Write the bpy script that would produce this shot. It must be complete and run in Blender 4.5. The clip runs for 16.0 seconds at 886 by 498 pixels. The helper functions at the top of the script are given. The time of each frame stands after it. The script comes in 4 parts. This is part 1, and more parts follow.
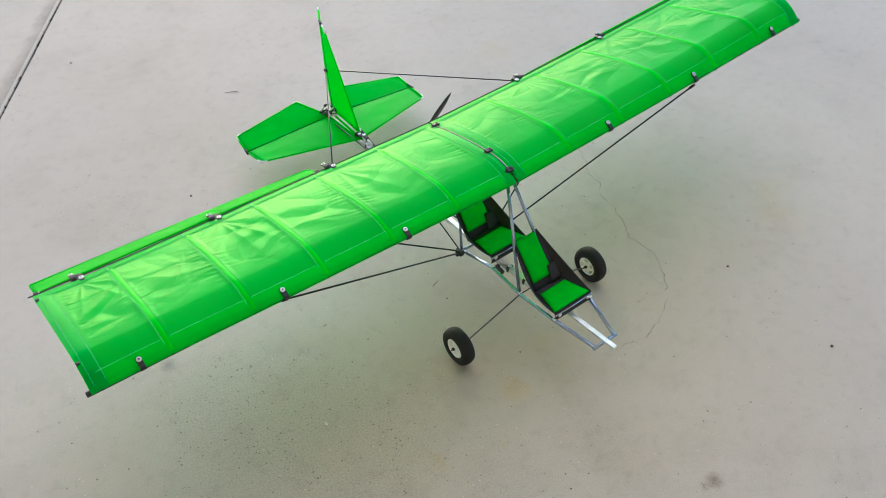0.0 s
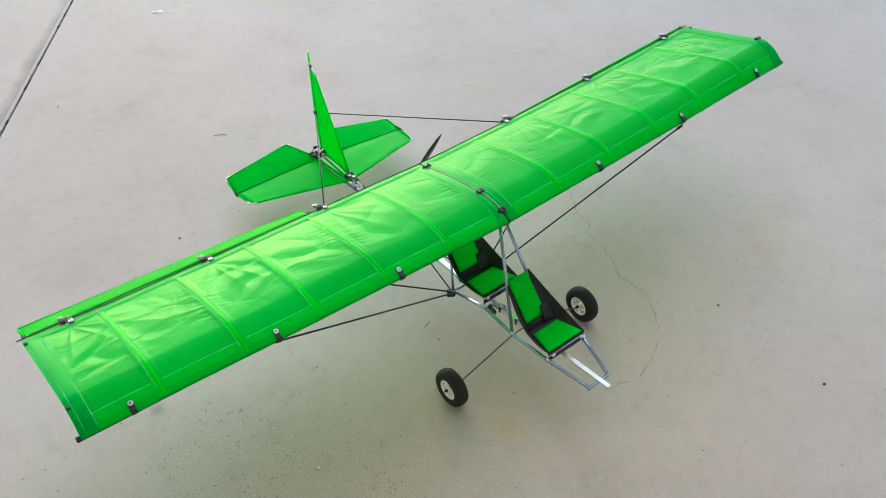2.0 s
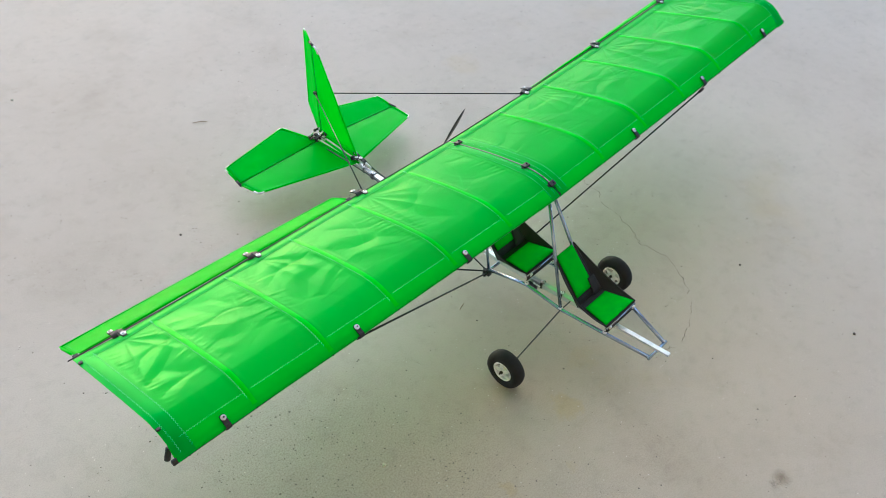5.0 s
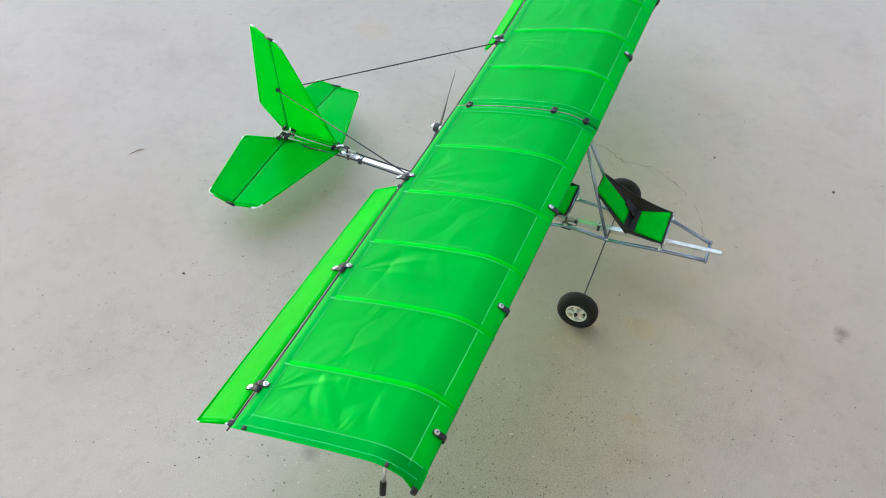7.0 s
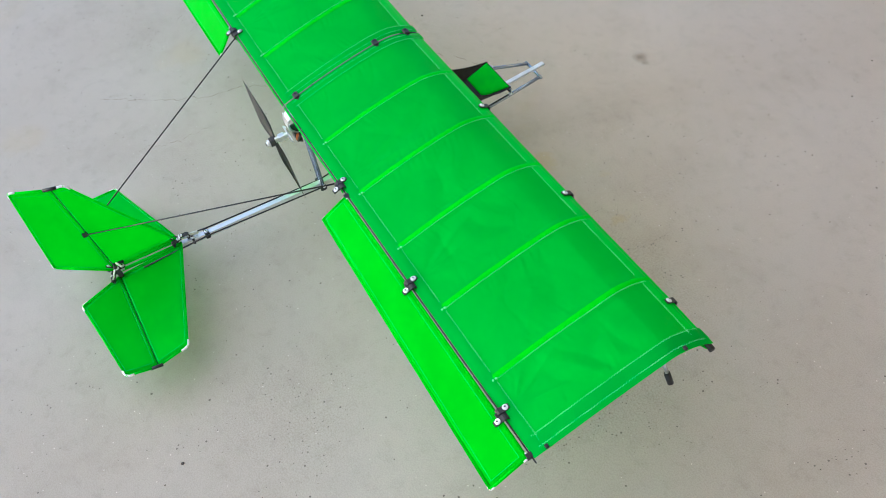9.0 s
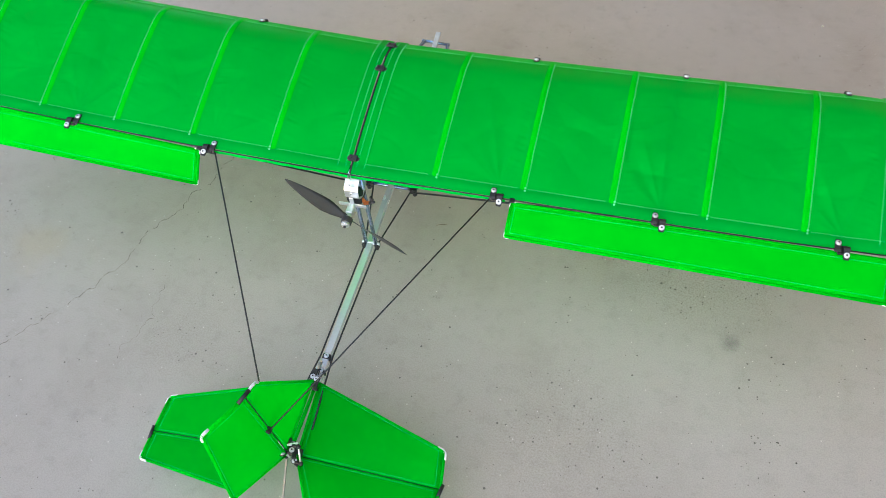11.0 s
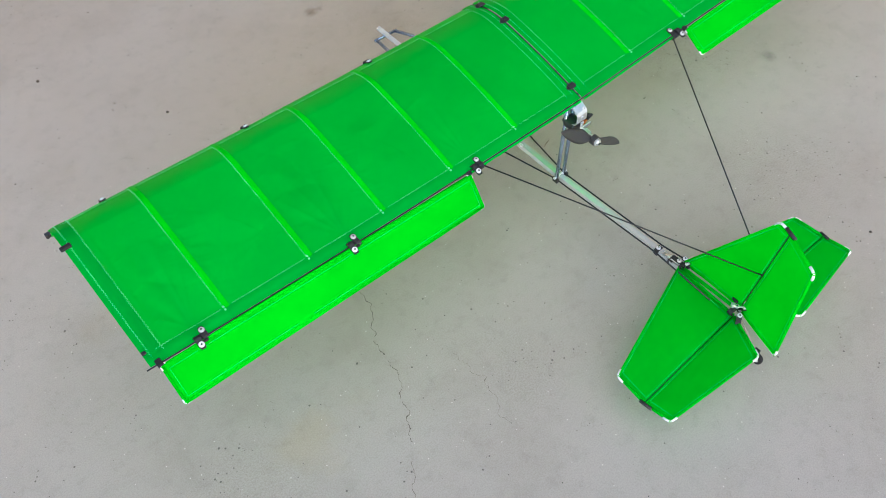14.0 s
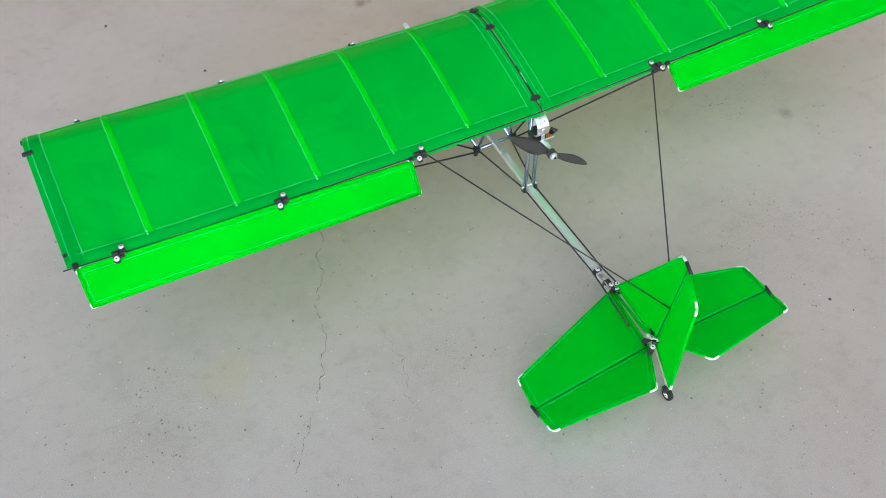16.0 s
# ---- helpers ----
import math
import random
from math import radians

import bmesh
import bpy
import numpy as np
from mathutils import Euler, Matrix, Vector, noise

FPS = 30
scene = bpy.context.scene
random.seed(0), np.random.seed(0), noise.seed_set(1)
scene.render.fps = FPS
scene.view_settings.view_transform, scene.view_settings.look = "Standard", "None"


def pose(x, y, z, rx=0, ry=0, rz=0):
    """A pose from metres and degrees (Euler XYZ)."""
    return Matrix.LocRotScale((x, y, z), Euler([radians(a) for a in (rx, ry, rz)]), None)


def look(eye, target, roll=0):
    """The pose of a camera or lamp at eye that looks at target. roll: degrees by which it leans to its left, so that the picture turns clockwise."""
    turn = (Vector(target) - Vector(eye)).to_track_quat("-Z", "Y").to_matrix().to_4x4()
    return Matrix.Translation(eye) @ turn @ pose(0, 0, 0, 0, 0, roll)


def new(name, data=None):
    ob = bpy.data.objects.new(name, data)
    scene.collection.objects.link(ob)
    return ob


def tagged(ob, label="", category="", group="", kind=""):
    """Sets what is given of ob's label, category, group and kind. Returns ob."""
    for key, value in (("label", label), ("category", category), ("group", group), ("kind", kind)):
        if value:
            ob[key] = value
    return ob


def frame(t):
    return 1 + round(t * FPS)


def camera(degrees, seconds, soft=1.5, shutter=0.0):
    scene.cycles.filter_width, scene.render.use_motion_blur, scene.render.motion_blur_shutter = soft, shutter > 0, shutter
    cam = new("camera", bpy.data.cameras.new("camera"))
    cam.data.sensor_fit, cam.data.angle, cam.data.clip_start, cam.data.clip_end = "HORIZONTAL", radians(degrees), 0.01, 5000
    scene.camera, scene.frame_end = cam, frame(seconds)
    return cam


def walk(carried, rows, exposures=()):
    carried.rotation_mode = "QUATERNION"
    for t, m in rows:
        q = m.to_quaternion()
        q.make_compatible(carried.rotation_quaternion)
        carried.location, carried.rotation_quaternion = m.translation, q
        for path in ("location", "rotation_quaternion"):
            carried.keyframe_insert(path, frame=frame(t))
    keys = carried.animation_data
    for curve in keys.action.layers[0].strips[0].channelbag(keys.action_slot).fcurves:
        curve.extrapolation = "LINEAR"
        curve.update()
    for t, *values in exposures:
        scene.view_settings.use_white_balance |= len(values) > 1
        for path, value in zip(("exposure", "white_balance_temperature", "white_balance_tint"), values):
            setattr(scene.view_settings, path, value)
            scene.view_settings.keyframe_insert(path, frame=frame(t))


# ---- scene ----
cam = camera(52.2, 16.0, soft=0.7)

PATH = [
    (0, (-0.823, -0.84, 1.328), (0.04, 0.276, -0.09), 0.5),
    (0.5, (-0.932, -0.792, 1.342), (0.102, 0.345, 0.062), 2.0),
    (1, (-0.907, -0.814, 1.338), (0.111, 0.33, 0.052), 1.8),
    (1.5, (-0.846, -0.829, 1.322), (0.104, 0.334, 0.001), 1.3),
    (2, (-0.839, -0.829, 1.322), (0.096, 0.314, -0.026), 1.2),
    (2.5, (-0.897, -0.813, 1.308), (0.128, 0.297, -0.003), 3.7),
    (3, (-0.944, -0.796, 1.303), (0.118, 0.317, 0.025), 3.9),
    (3.5, (-0.923, -0.799, 1.296), (0.086, 0.311, -0.028), 3.2),
    (4, (-0.92, -0.802, 1.291), (0.054, 0.32, -0.047), 2.5),
    (4.5, (-1.012, -0.738, 1.299), (0.055, 0.3, -0.037), 2.6),
    (5, (-1.017, -0.6, 1.285), (0.082, 0.338, -0.098), 4.3),
    (5.2, (-1.001, -0.545, 1.287), (0.08, 0.365, -0.129), 3.6),
    (5.73, (-1.055, -0.437, 1.279), (0.079, 0.378, -0.154), 4.5),
    (6.25, (-1.167, -0.338, 1.271), (0.062, 0.354, -0.146), 5.1),
    (6.78, (-1.251, -0.229, 1.265), (0.053, 0.317, -0.15), 4.3),
    (7.3, (-1.217, -0.1, 1.264), (0.077, 0.293, -0.209), 0.8),
    (7.5, (-1.159, -0.03, 1.265), (0.1, 0.288, -0.257), -1.7),
    (8, (-1.1, 0.095, 1.258), (0.128, 0.217, -0.316), -1.5),
    (8.5, (-1.143, 0.299, 1.271), (0.081, 0.101, -0.298), -4.9),
    (8.7, (-1.161, 0.4, 1.272), (0.046, 0.066, -0.287), -6.7),
    (9.22, (-1.136, 0.616, 1.269), (-0.045, -0.005, -0.273), -7.4),
    (9.75, (-1.002, 0.826, 1.262), (-0.138, -0.064, -0.276), -4.3),
    (10.28, (-0.791, 0.987, 1.258), (-0.173, -0.091, -0.292), -1.6),
    (10.8, (-0.539, 1.063, 1.266), (-0.095, -0.072, -0.319), -3.2),
    (11, (-0.412, 1.074, 1.274), (-0.022, -0.049, -0.334), -5.6),
    (11.5, (-0.129, 1.141, 1.275), (-0.066, -0.06, -0.322), -2.1),
    (12, (0.122, 1.18, 1.273), (-0.129, -0.026, -0.302), -2.4),
    (12.5, (0.345, 1.058, 1.253), (-0.142, -0.045, -0.342), -5.4),
    (13, (0.519, 0.965, 1.271), (-0.186, 0.005, -0.336), -2.4),
    (13.5, (0.738, 0.937, 1.286), (-0.141, 0.076, -0.29), 0.7),
    (14, (0.823, 0.932, 1.28), (0.074, 0.003, -0.325), -2.6),
    (14.5, (0.751, 0.983, 1.294), (0.117, -0.015, -0.319), -5.0),
    (15, (0.632, 1.05, 1.299), (0.047, 0.029, -0.318), -4.6),
    (15.5, (0.615, 1.108, 1.294), (0.082, 0.033, -0.306), -5.1),
    (16, (0.617, 1.188, 1.288), (0.087, 0.055, -0.273), -2.5),
]
walk(cam, [(t, look(eye, target, roll)) for t, eye, target, roll in PATH],
     exposures=[(0, 1.35, 5700, 11), (5, 1.40, 5700, 11), (7.5, 1.49, 5650, 12), (8.7, 1.48, 5650, 12), (10.8, 1.29, 5650, 14), (16, 1.31, 5650, 14)])

# ---- light ----
world = bpy.data.worlds.new("sky_world")
scene.world = world
world.use_nodes = True
wn, wl = world.node_tree.nodes, world.node_tree.links
sky = wn.new("ShaderNodeTexSky")
sky.sky_type = "NISHITA"
sky.sun_disc = False
SUN_AZ, SUN_EL = 21.0, 13.0      # degrees clockwise from +y, above the horizon
sky.sun_elevation, sky.sun_rotation = radians(SUN_EL), radians(SUN_AZ)
sky.dust_density, sky.ozone_density, sky.air_density = 1.0, 1.0, 1.0
wl.new(sky.outputs[0], wn["Background"].inputs[0])
wn["Background"].inputs[1].default_value = 0.15
sun_data = bpy.data.lights.new("sun", "SUN")
sun_data.energy, sun_data.angle, sun_data.color = 0.66, radians(75), (1.0, 0.90, 0.69)
sun = new("sun", sun_data)
sun_way = Vector((math.sin(radians(SUN_AZ)) * 1.15, math.cos(radians(SUN_AZ)) * 1.15, 2.0))
sun.matrix_world = look(sun_way * 10, (0, 0, 0))


# ---- materials ----
def material(name):
    m = bpy.data.materials.new(name)
    m.use_nodes = True
    return m, m.node_tree.nodes, m.node_tree.links, m.node_tree.nodes["Principled BSDF"]


def noise_node(n, l, scale, detail=4.0, rough=0.55, vector=None):
    x = n.new("ShaderNodeTexNoise")
    x.inputs["Scale"].default_value, x.inputs["Detail"].default_value, x.inputs["Roughness"].default_value = scale, detail, rough
    if vector:
        l.new(vector, x.inputs["Vector"])
    return x


def ramp(n, l, src, stops):
    r = n.new("ShaderNodeValToRGB")
    e = r.color_ramp.elements
    while len(e) < len(stops):
        e.new(0.5)
    for s, (p, c) in zip(e, stops):
        s.position = p
        s.color = (*c, 1) if len(c) == 3 else c
    l.new(src, r.inputs[0])
    return r


def mixed(n, l, kind, fac, a, b):
    m = n.new("ShaderNodeMix")
    m.data_type, m.blend_type = "RGBA", kind
    for socket, v in ((m.inputs[0], fac), (m.inputs[6], a), (m.inputs[7], b)):
        if hasattr(v, "is_output"):
            l.new(v, socket)
        else:
            socket.default_value = v
    return m.outputs[2]


def bumped(n, l, b, height, strength, distance):
    x = n.new("ShaderNodeBump")
    x.inputs["Strength"].default_value, x.inputs["Distance"].default_value = strength, distance
    l.new(height, x.inputs["Height"])
    l.new(x.outputs[0], b.inputs["Normal"])
    return x


def plain(name, colour, rough, metal=0.0, grain=300.0, vary=0.15, relief=0.0002, coat=0.0):
    m, n, l, b = material(name)
    co = n.new("ShaderNodeTexCoord").outputs["Object"]
    a, c = noise_node(n, l, grain, 3, 0.6, co), noise_node(n, l, grain / 12, 3, 0.6, co)
    both = mixed(n, l, "MIX", 0.5, a.outputs[0], c.outputs[0])
    lo, hi = [v * (1 - vary) for v in colour], [min(1, v * (1 + vary)) for v in colour]
    r = ramp(n, l, both, [(0.35, lo), (0.65, hi)])
    l.new(r.outputs[0], b.inputs["Base Color"])
    rr = ramp(n, l, c.outputs[0], [(0.3, (rough * 0.85,) * 3), (0.7, (min(1, rough * 1.15),) * 3)])
    l.new(rr.outputs[0], b.inputs["Roughness"])
    b.inputs["Metallic"].default_value = metal
    b.inputs["Coat Weight"].default_value = coat
    if relief:
        bumped(n, l, b, a.outputs[0], 0.5, relief)
    return m


def fabric(name, colour, through_colour, see, trans, rough=0.42, wrinkle=0.0, shine=0.24, gleam=0.0, tint=(0.6, 1.0, 0.15), sheen=(0.03, 1.0, 0.05)):
    """Coated ripstop nylon: glossy cloth that lets light through; see: how much shows through unbent."""
    m, n, l, b = material(name)
    co = n.new("ShaderNodeTexCoord").outputs["Object"]
    big, fine = noise_node(n, l, 9, 4, 0.55, co), noise_node(n, l, 900, 2, 0.5, co)
    r = ramp(n, l, big.outputs[0], [(0.3, [v * 0.9 for v in colour]), (0.7, [min(1, v * 1.08) for v in colour])])
    l.new(r.outputs[0], b.inputs["Base Color"])
    b.inputs["Roughness"].default_value = rough
    b.inputs["Specular IOR Level"].default_value = shine
    b.inputs["Metallic"].default_value = gleam
    b.inputs["Specular Tint"].default_value = (*sheen, 1)
    fold = noise_node(n, l, 34, 4, 0.55, co)
    h = mixed(n, l, "MIX", wrinkle, fine.outputs[0], fold.outputs[0])
    bump = bumped(n, l, b, h, 0.3, 0.004 if wrinkle else 0.0003)
    t = n.new("ShaderNodeBsdfTranslucent")
    t.inputs[0].default_value = (*through_colour, 1)
    l.new(bump.outputs[0], t.inputs["Normal"])
    mix = n.new("ShaderNodeMixShader")
    mix.inputs[0].default_value = trans
    l.new(b.outputs[0], mix.inputs[1])
    l.new(t.outputs[0], mix.inputs[2])
    clear = n.new("ShaderNodeBsdfTransparent")
    clear.inputs[0].default_value = (*tint, 1)
    mix2 = n.new("ShaderNodeMixShader")
    mix2.inputs[0].default_value = see
    l.new(mix.outputs[0], mix2.inputs[1])
    l.new(clear.outputs[0], mix2.inputs[2])
    l.new(mix2.outputs[0], n["Material Output"].inputs[0])
    return m


def concrete(name, tone=1.0):
    m, n, l, b = material(name)
    co = n.new("ShaderNodeTexCoord").outputs["Object"]
    wide, mid = noise_node(n, l, 0.9, 5, 0.6, co), noise_node(n, l, 6, 7, 0.68, co)
    sand, pits = noise_node(n, l, 420, 2, 0.6, co), noise_node(n, l, 60, 5, 0.7, co)
    base = ramp(n, l, wide.outputs[0], [(p, [v * tone for v in c]) for p, c in ((0.3, (0.42, 0.367, 0.308)), (0.55, (0.475, 0.427, 0.373)), (0.75, (0.52, 0.475, 0.425)))]).outputs[0]
    blot = ramp(n, l, mid.outputs[0], [(0.28, (0.78, 0.76, 0.73)), (0.5, (1, 1, 1)), (0.75, (1.0, 1.0, 1.0))]).outputs[0]
    col = mixed(n, l, "MULTIPLY", 0.5, base, blot)
    fleck = noise_node(n, l, 38, 7, 0.72, co)
    mottle = ramp(n, l, fleck.outputs[0], [(0.30, (0.80, 0.79, 0.77)), (0.48, (0.98, 0.98, 0.98)), (0.70, (1.0, 1.0, 1.0))]).outputs[0]
    col = mixed(n, l, "MULTIPLY", 0.6, col, mottle)
    grit = ramp(n, l, sand.outputs[0], [(0.3, (0.82, 0.82, 0.81)), (0.62, (1.0, 1.0, 1.0))]).outputs[0]
    col = mixed(n, l, "MULTIPLY", 0.8, col, grit)
    # rust in places, and the warm shade round the plane put into the colour
    def spots(places):
        """How near the surface lies to any of some places with ragged bounds: 1 in the middle, 0 outside."""
        total = None
        warp = noise_node(n, l, 14, 5, 0.65, co)
        bend = mixed(n, l, "LINEAR_LIGHT", 0.07, co, warp.outputs["Color"])
        for x, y, r, most in places:
            d = n.new("ShaderNodeVectorMath")
            d.operation = "DISTANCE"
            l.new(bend, d.inputs[0])
            d.inputs[1].default_value = (x, y, 0)
            m_ = n.new("ShaderNodeMapRange")
            m_.interpolation_type = "SMOOTHSTEP"
            l.new(d.outputs["Value"], m_.inputs["Value"])
            for key, v in (("From Min", r * 0.2), ("From Max", r), ("To Min", most), ("To Max", 0.0)):
                m_.inputs[key].default_value = v
            if total is None:
                total = m_.outputs[0]
            else:
                mx = n.new("ShaderNodeMath")
                mx.operation = "MAXIMUM"
                l.new(total, mx.inputs[0])
                l.new(m_.outputs[0], mx.inputs[1])
                total = mx.outputs[0]
        return total

    rust = noise_node(n, l, 2.2, 4, 0.6, co)
    rust_and_warm_shade = ramp(n, l, rust.outputs[0], [(0.62, (0, 0, 0)), (0.82, (0.6,) * 3)]).outputs[0]
    # small spots are rust; the last three, wide ones paint warm light and shade
    rust_and_warm_shade = mixed(n, l, "ADD", 1.0, rust_and_warm_shade, spots(((-0.13, -0.166, 0.055, 0.9), (-0.33, -0.187, 0.04, 0.8), (-0.217, -0.24, 0.035, 0.6), (-0.04, -0.172, 0.05, 0.5),
                                                 (-0.027, -0.097, 0.06, 0.6), (0.62, 0.33, 0.08, 0.35), (0.55, 0.72, 0.06, 0.3), (0.0, -0.20, 0.65, 0.38), (-0.25, -0.12, 0.4, 0.35), (0.3, -0.05, 0.4, 0.30))))
    rough_at = spots(((-0.50, 0.035, 0.30, 0.22), (-0.42, -0.08, 0.26, 0.22), (-0.544, 0.124, 0.20, 0.22), (-0.079, -0.331, 0.10, 0.12), (-0.369, 0.479, 0.20, 0.13), (-0.542, 0.686, 0.15, 0.1),
                      (-0.273, -0.296, 0.16, 0.12), (0.272, 0.454, 0.12, 0.12), (0.743, 0.348, 0.16, 0.12)))
    col = mixed(n, l, "MIX", rust_and_warm_shade, col, mixed(n, l, "MULTIPLY", 1.0, col, (1.0, 0.90, 0.64, 1)))
    # darker towards the middle of the rougher patches
    col = mixed(n, l, "MIX", mixed(n, l, "MULTIPLY", 1.0, rough_at, (0.7, 0.7, 0.7, 1)), col, mixed(n, l, "MULTIPLY", 1.0, col, (0.70, 0.69, 0.66, 1)))
    # open grain where the surface has worn
    grain = noise_node(n, l, 330, 3, 0.7, co)
    worn = ramp(n, l, grain.outputs[0], [(0.36, (0.66, 0.65, 0.63)), (0.5, (1.0, 1.0, 1.0)), (0.66, (1.14, 1.13, 1.12))]).outputs[0]
    col = mixed(n, l, "MIX", mixed(n, l, "MULTIPLY", 1.0, rough_at, (3.2, 3.2, 3.2, 1)), col, mixed(n, l, "MULTIPLY", 1.0, col, worn))
    # small dark pits, thicker in patches
    for scale, wide_dot, most, where in ((220, 0.22, 0.60, 13.0), (125, 0.14, 0.20, 5.0), (60, 0.05, 0.06, 3.0)):
        dots = n.new("ShaderNodeTexVoronoi")
        dots.inputs["Scale"].default_value = scale
        l.new(co, dots.inputs["Vector"])
        ragged = mixed(n, l, "ADD", 0.24, dots.outputs["Distance"], noise_node(n, l, scale * 3, 2, 0.5, co).outputs[0])
        pick = n.new("ShaderNodeSeparateColor")
        l.new(dots.outputs["Color"], pick.inputs[0])
        girth = ramp(n, l, pick.outputs[1], [(0.0, (0.45,) * 3), (0.8, (1.0,) * 3), (1.0, (1.5,) * 3)]).outputs[0]
        ragged = mixed(n, l, "DIVIDE", 1.0, ragged, girth)
        near = ramp(n, l, ragged, [(wide_dot + 0.07, (1, 1, 1)), (wide_dot + 0.17, (0, 0, 0))]).outputs[0]
        patch = noise_node(n, l, where, 4, 0.65, co)
        thick = mixed(n, l, "ADD", 1.0, patch.outputs[0], rough_at)
        few = ramp(n, l, thick, [(0.54, (0.008,) * 3), (0.86, (most,) * 3)]).outputs[0]
        lt = n.new("ShaderNodeMath")
        lt.operation = "LESS_THAN"
        l.new(pick.outputs[0], lt.inputs[0])
        l.new(few, lt.inputs[1])
        speck = n.new("ShaderNodeMath")
        speck.operation = "MULTIPLY"
        l.new(near, speck.inputs[0])
        l.new(lt.outputs[0], speck.inputs[1])
        col = mixed(n, l, "MIX", speck.outputs[0], col, (0.15, 0.13, 0.11, 1))
    # pale flecks of aggregate
    pale = n.new("ShaderNodeTexVoronoi")
    pale.inputs["Scale"].default_value = 150
    l.new(co, pale.inputs["Vector"])
    core = ramp(n, l, pale.outputs["Distance"], [(0.12, (1, 1, 1)), (0.2, (0, 0, 0))]).outputs[0]
    tone = n.new("ShaderNodeSeparateColor")
    l.new(pale.outputs["Color"], tone.inputs[0])
    lot = ramp(n, l, tone.outputs[1], [(0.035, (1, 1, 1)), (0.04, (0, 0, 0))]).outputs[0]
    col = mixed(n, l, "MIX", mixed(n, l, "MULTIPLY", 1.0, core, lot), col, (0.66, 0.61, 0.55, 1))
    l.new(col, b.inputs["Base Color"])
    b.inputs["Roughness"].default_value = 0.62
    b.inputs["Specular IOR Level"].default_value = 0.5
    h = mixed(n, l, "MIX", 0.4, sand.outputs[0], pits.outputs[0])
    bumped(n, l, b, h, 0.25, 0.0008)
    return m


GREEN, GREEN_T = (0.0, 0.47, 0.035), (0.02, 0.85, 0.0)
SHEEN = (0.07, 1.0, 0.16)
CLOTH = fabric("nylon_single", GREEN, (0.07, 0.90, 0.005), 0.015, 0.38, 0.23, 0.0, 0.14, 0.09, (0.8, 1.0, 0.08), SHEEN)
# sleeve nylon, its base lightened: light on the nose put into the colour
CLOTH_NOSE = fabric("nylon_sleeve_lifted", (0.0, 0.66, 0.02), (0.06, 0.94, 0.01), 0.0, 0.20, 0.32, 0.0, 0.12, 0.06)
CLOTH_HEM = fabric("nylon_folded", (0.0, 0.42, 0.045), (0.06, 0.90, 0.005), 0.0, 0.40, 0.26, 0.0, 0.12, 0.14)
CLOTH2 = fabric("nylon_double", (0.005, 0.66, 0.0), (0.10, 1.0, 0.0), 0.0, 0.60, 0.40, 0.0, 0.10, 0.0)
CLOTH_AIL = fabric("nylon_aileron", (0.003, 0.62, 0.0), (0.06, 0.92, 0.0), 0.0, 0.38, 0.42, 0.0, 0.10, 0.0, sheen=(0.12, 1.0, 0.03))
CLOTH_RIB = fabric("nylon_sleeve", (0.005, 0.80, 0.0), GREEN_T, 0.0, 0.42, 0.34, 0.0, 0.18, 0.02)
CLOTH_TAIL = fabric("nylon_tail", (0.0, 0.58, 0.01), (0.10, 0.95, 0.01), 0.04, 0.52, 0.30, 0.0, 0.34, 0.06, sheen=(0.05, 1.0, 0.30))
SEAT_GREEN = plain("seat_cloth", (0.0, 0.50, 0.002), 0.75, grain=700, relief=0.0004)
SEAT_GREEN.node_tree.nodes["Principled BSDF"].inputs["Specular IOR Level"].default_value = 0.12
THREAD = plain("thread", (0.17, 0.86, 0.29), 0.7, grain=500, relief=0)
THREAD_DULL = plain("dull_thread", (0.05, 0.66, 0.14), 0.7, grain=500, relief=0)
CARBON = plain("carbon_rod", (0.018, 0.018, 0.02), 0.42, grain=900, vary=0.3)
BLACK = plain("black_plastic", (0.016, 0.016, 0.018), 0.5, grain=400, vary=0.3)
BLACK_CLOTH = plain("black_cloth", (0.022, 0.022, 0.026), 0.85, grain=900, vary=0.35, relief=0.0004)
RUBBER = plain("tyre_rubber", (0.011, 0.011, 0.012), 0.9, grain=500, vary=0.3, relief=0.0003)
WHITE = plain("white_plastic", (0.86, 0.86, 0.85), 0.35, grain=300, vary=0.06)
ALU = plain("aluminium", (0.80, 0.81, 0.82), 0.30, 0.85, grain=250, vary=0.08)
BAR = plain("bright_square_tube", (0.88, 0.90, 0.92), 0.24, 0.6, grain=250, vary=0.05)
NOSE = plain("scuffed_flat_bar", (0.76, 0.78, 0.83), 0.36, 0.35, grain=700, vary=0.28, relief=0.0004)
TUBE = plain("drawn_aluminium", (0.33, 0.42, 0.57), 0.24, 0.85, grain=250, vary=0.1)
STEEL = plain("bolt_steel", (0.80, 0.81, 0.83), 0.30, 0.55, grain=400, vary=0.1)
WIRE = plain("music_wire", (0.10, 0.10, 0.10), 0.4, 0.7, grain=400)
PROP = plain("propeller_nylon", (0.035, 0.035, 0.037), 0.42, grain=500, vary=0.2)
LEG = plain("bare_wood_strip", (0.24, 0.22, 0.185), 0.6, grain=300)
COPPER = plain("orange_wire", (0.65, 0.16, 0.03), 0.5)
WINDING = plain("motor_can", (0.05, 0.055, 0.06), 0.35, 0.6)
CONCRETE = concrete("weathered_concrete")
# same concrete lightened: paler far slabs, with sky sheen put into their colour
CONCRETE_SKYLIT = concrete("skylit_concrete", 1.14)
DIRT = plain("joint_dirt", (0.10, 0.085, 0.07), 0.95, grain=120, vary=0.35, relief=0.002)
JOINT_DIRT = plain("joint_crumb", (0.075, 0.058, 0.045), 0.95, grain=300, vary=0.5, relief=0.001)
GROUT = plain("joint_grout", (0.19, 0.17, 0.15), 0.95, grain=150, vary=0.25, relief=0.001)
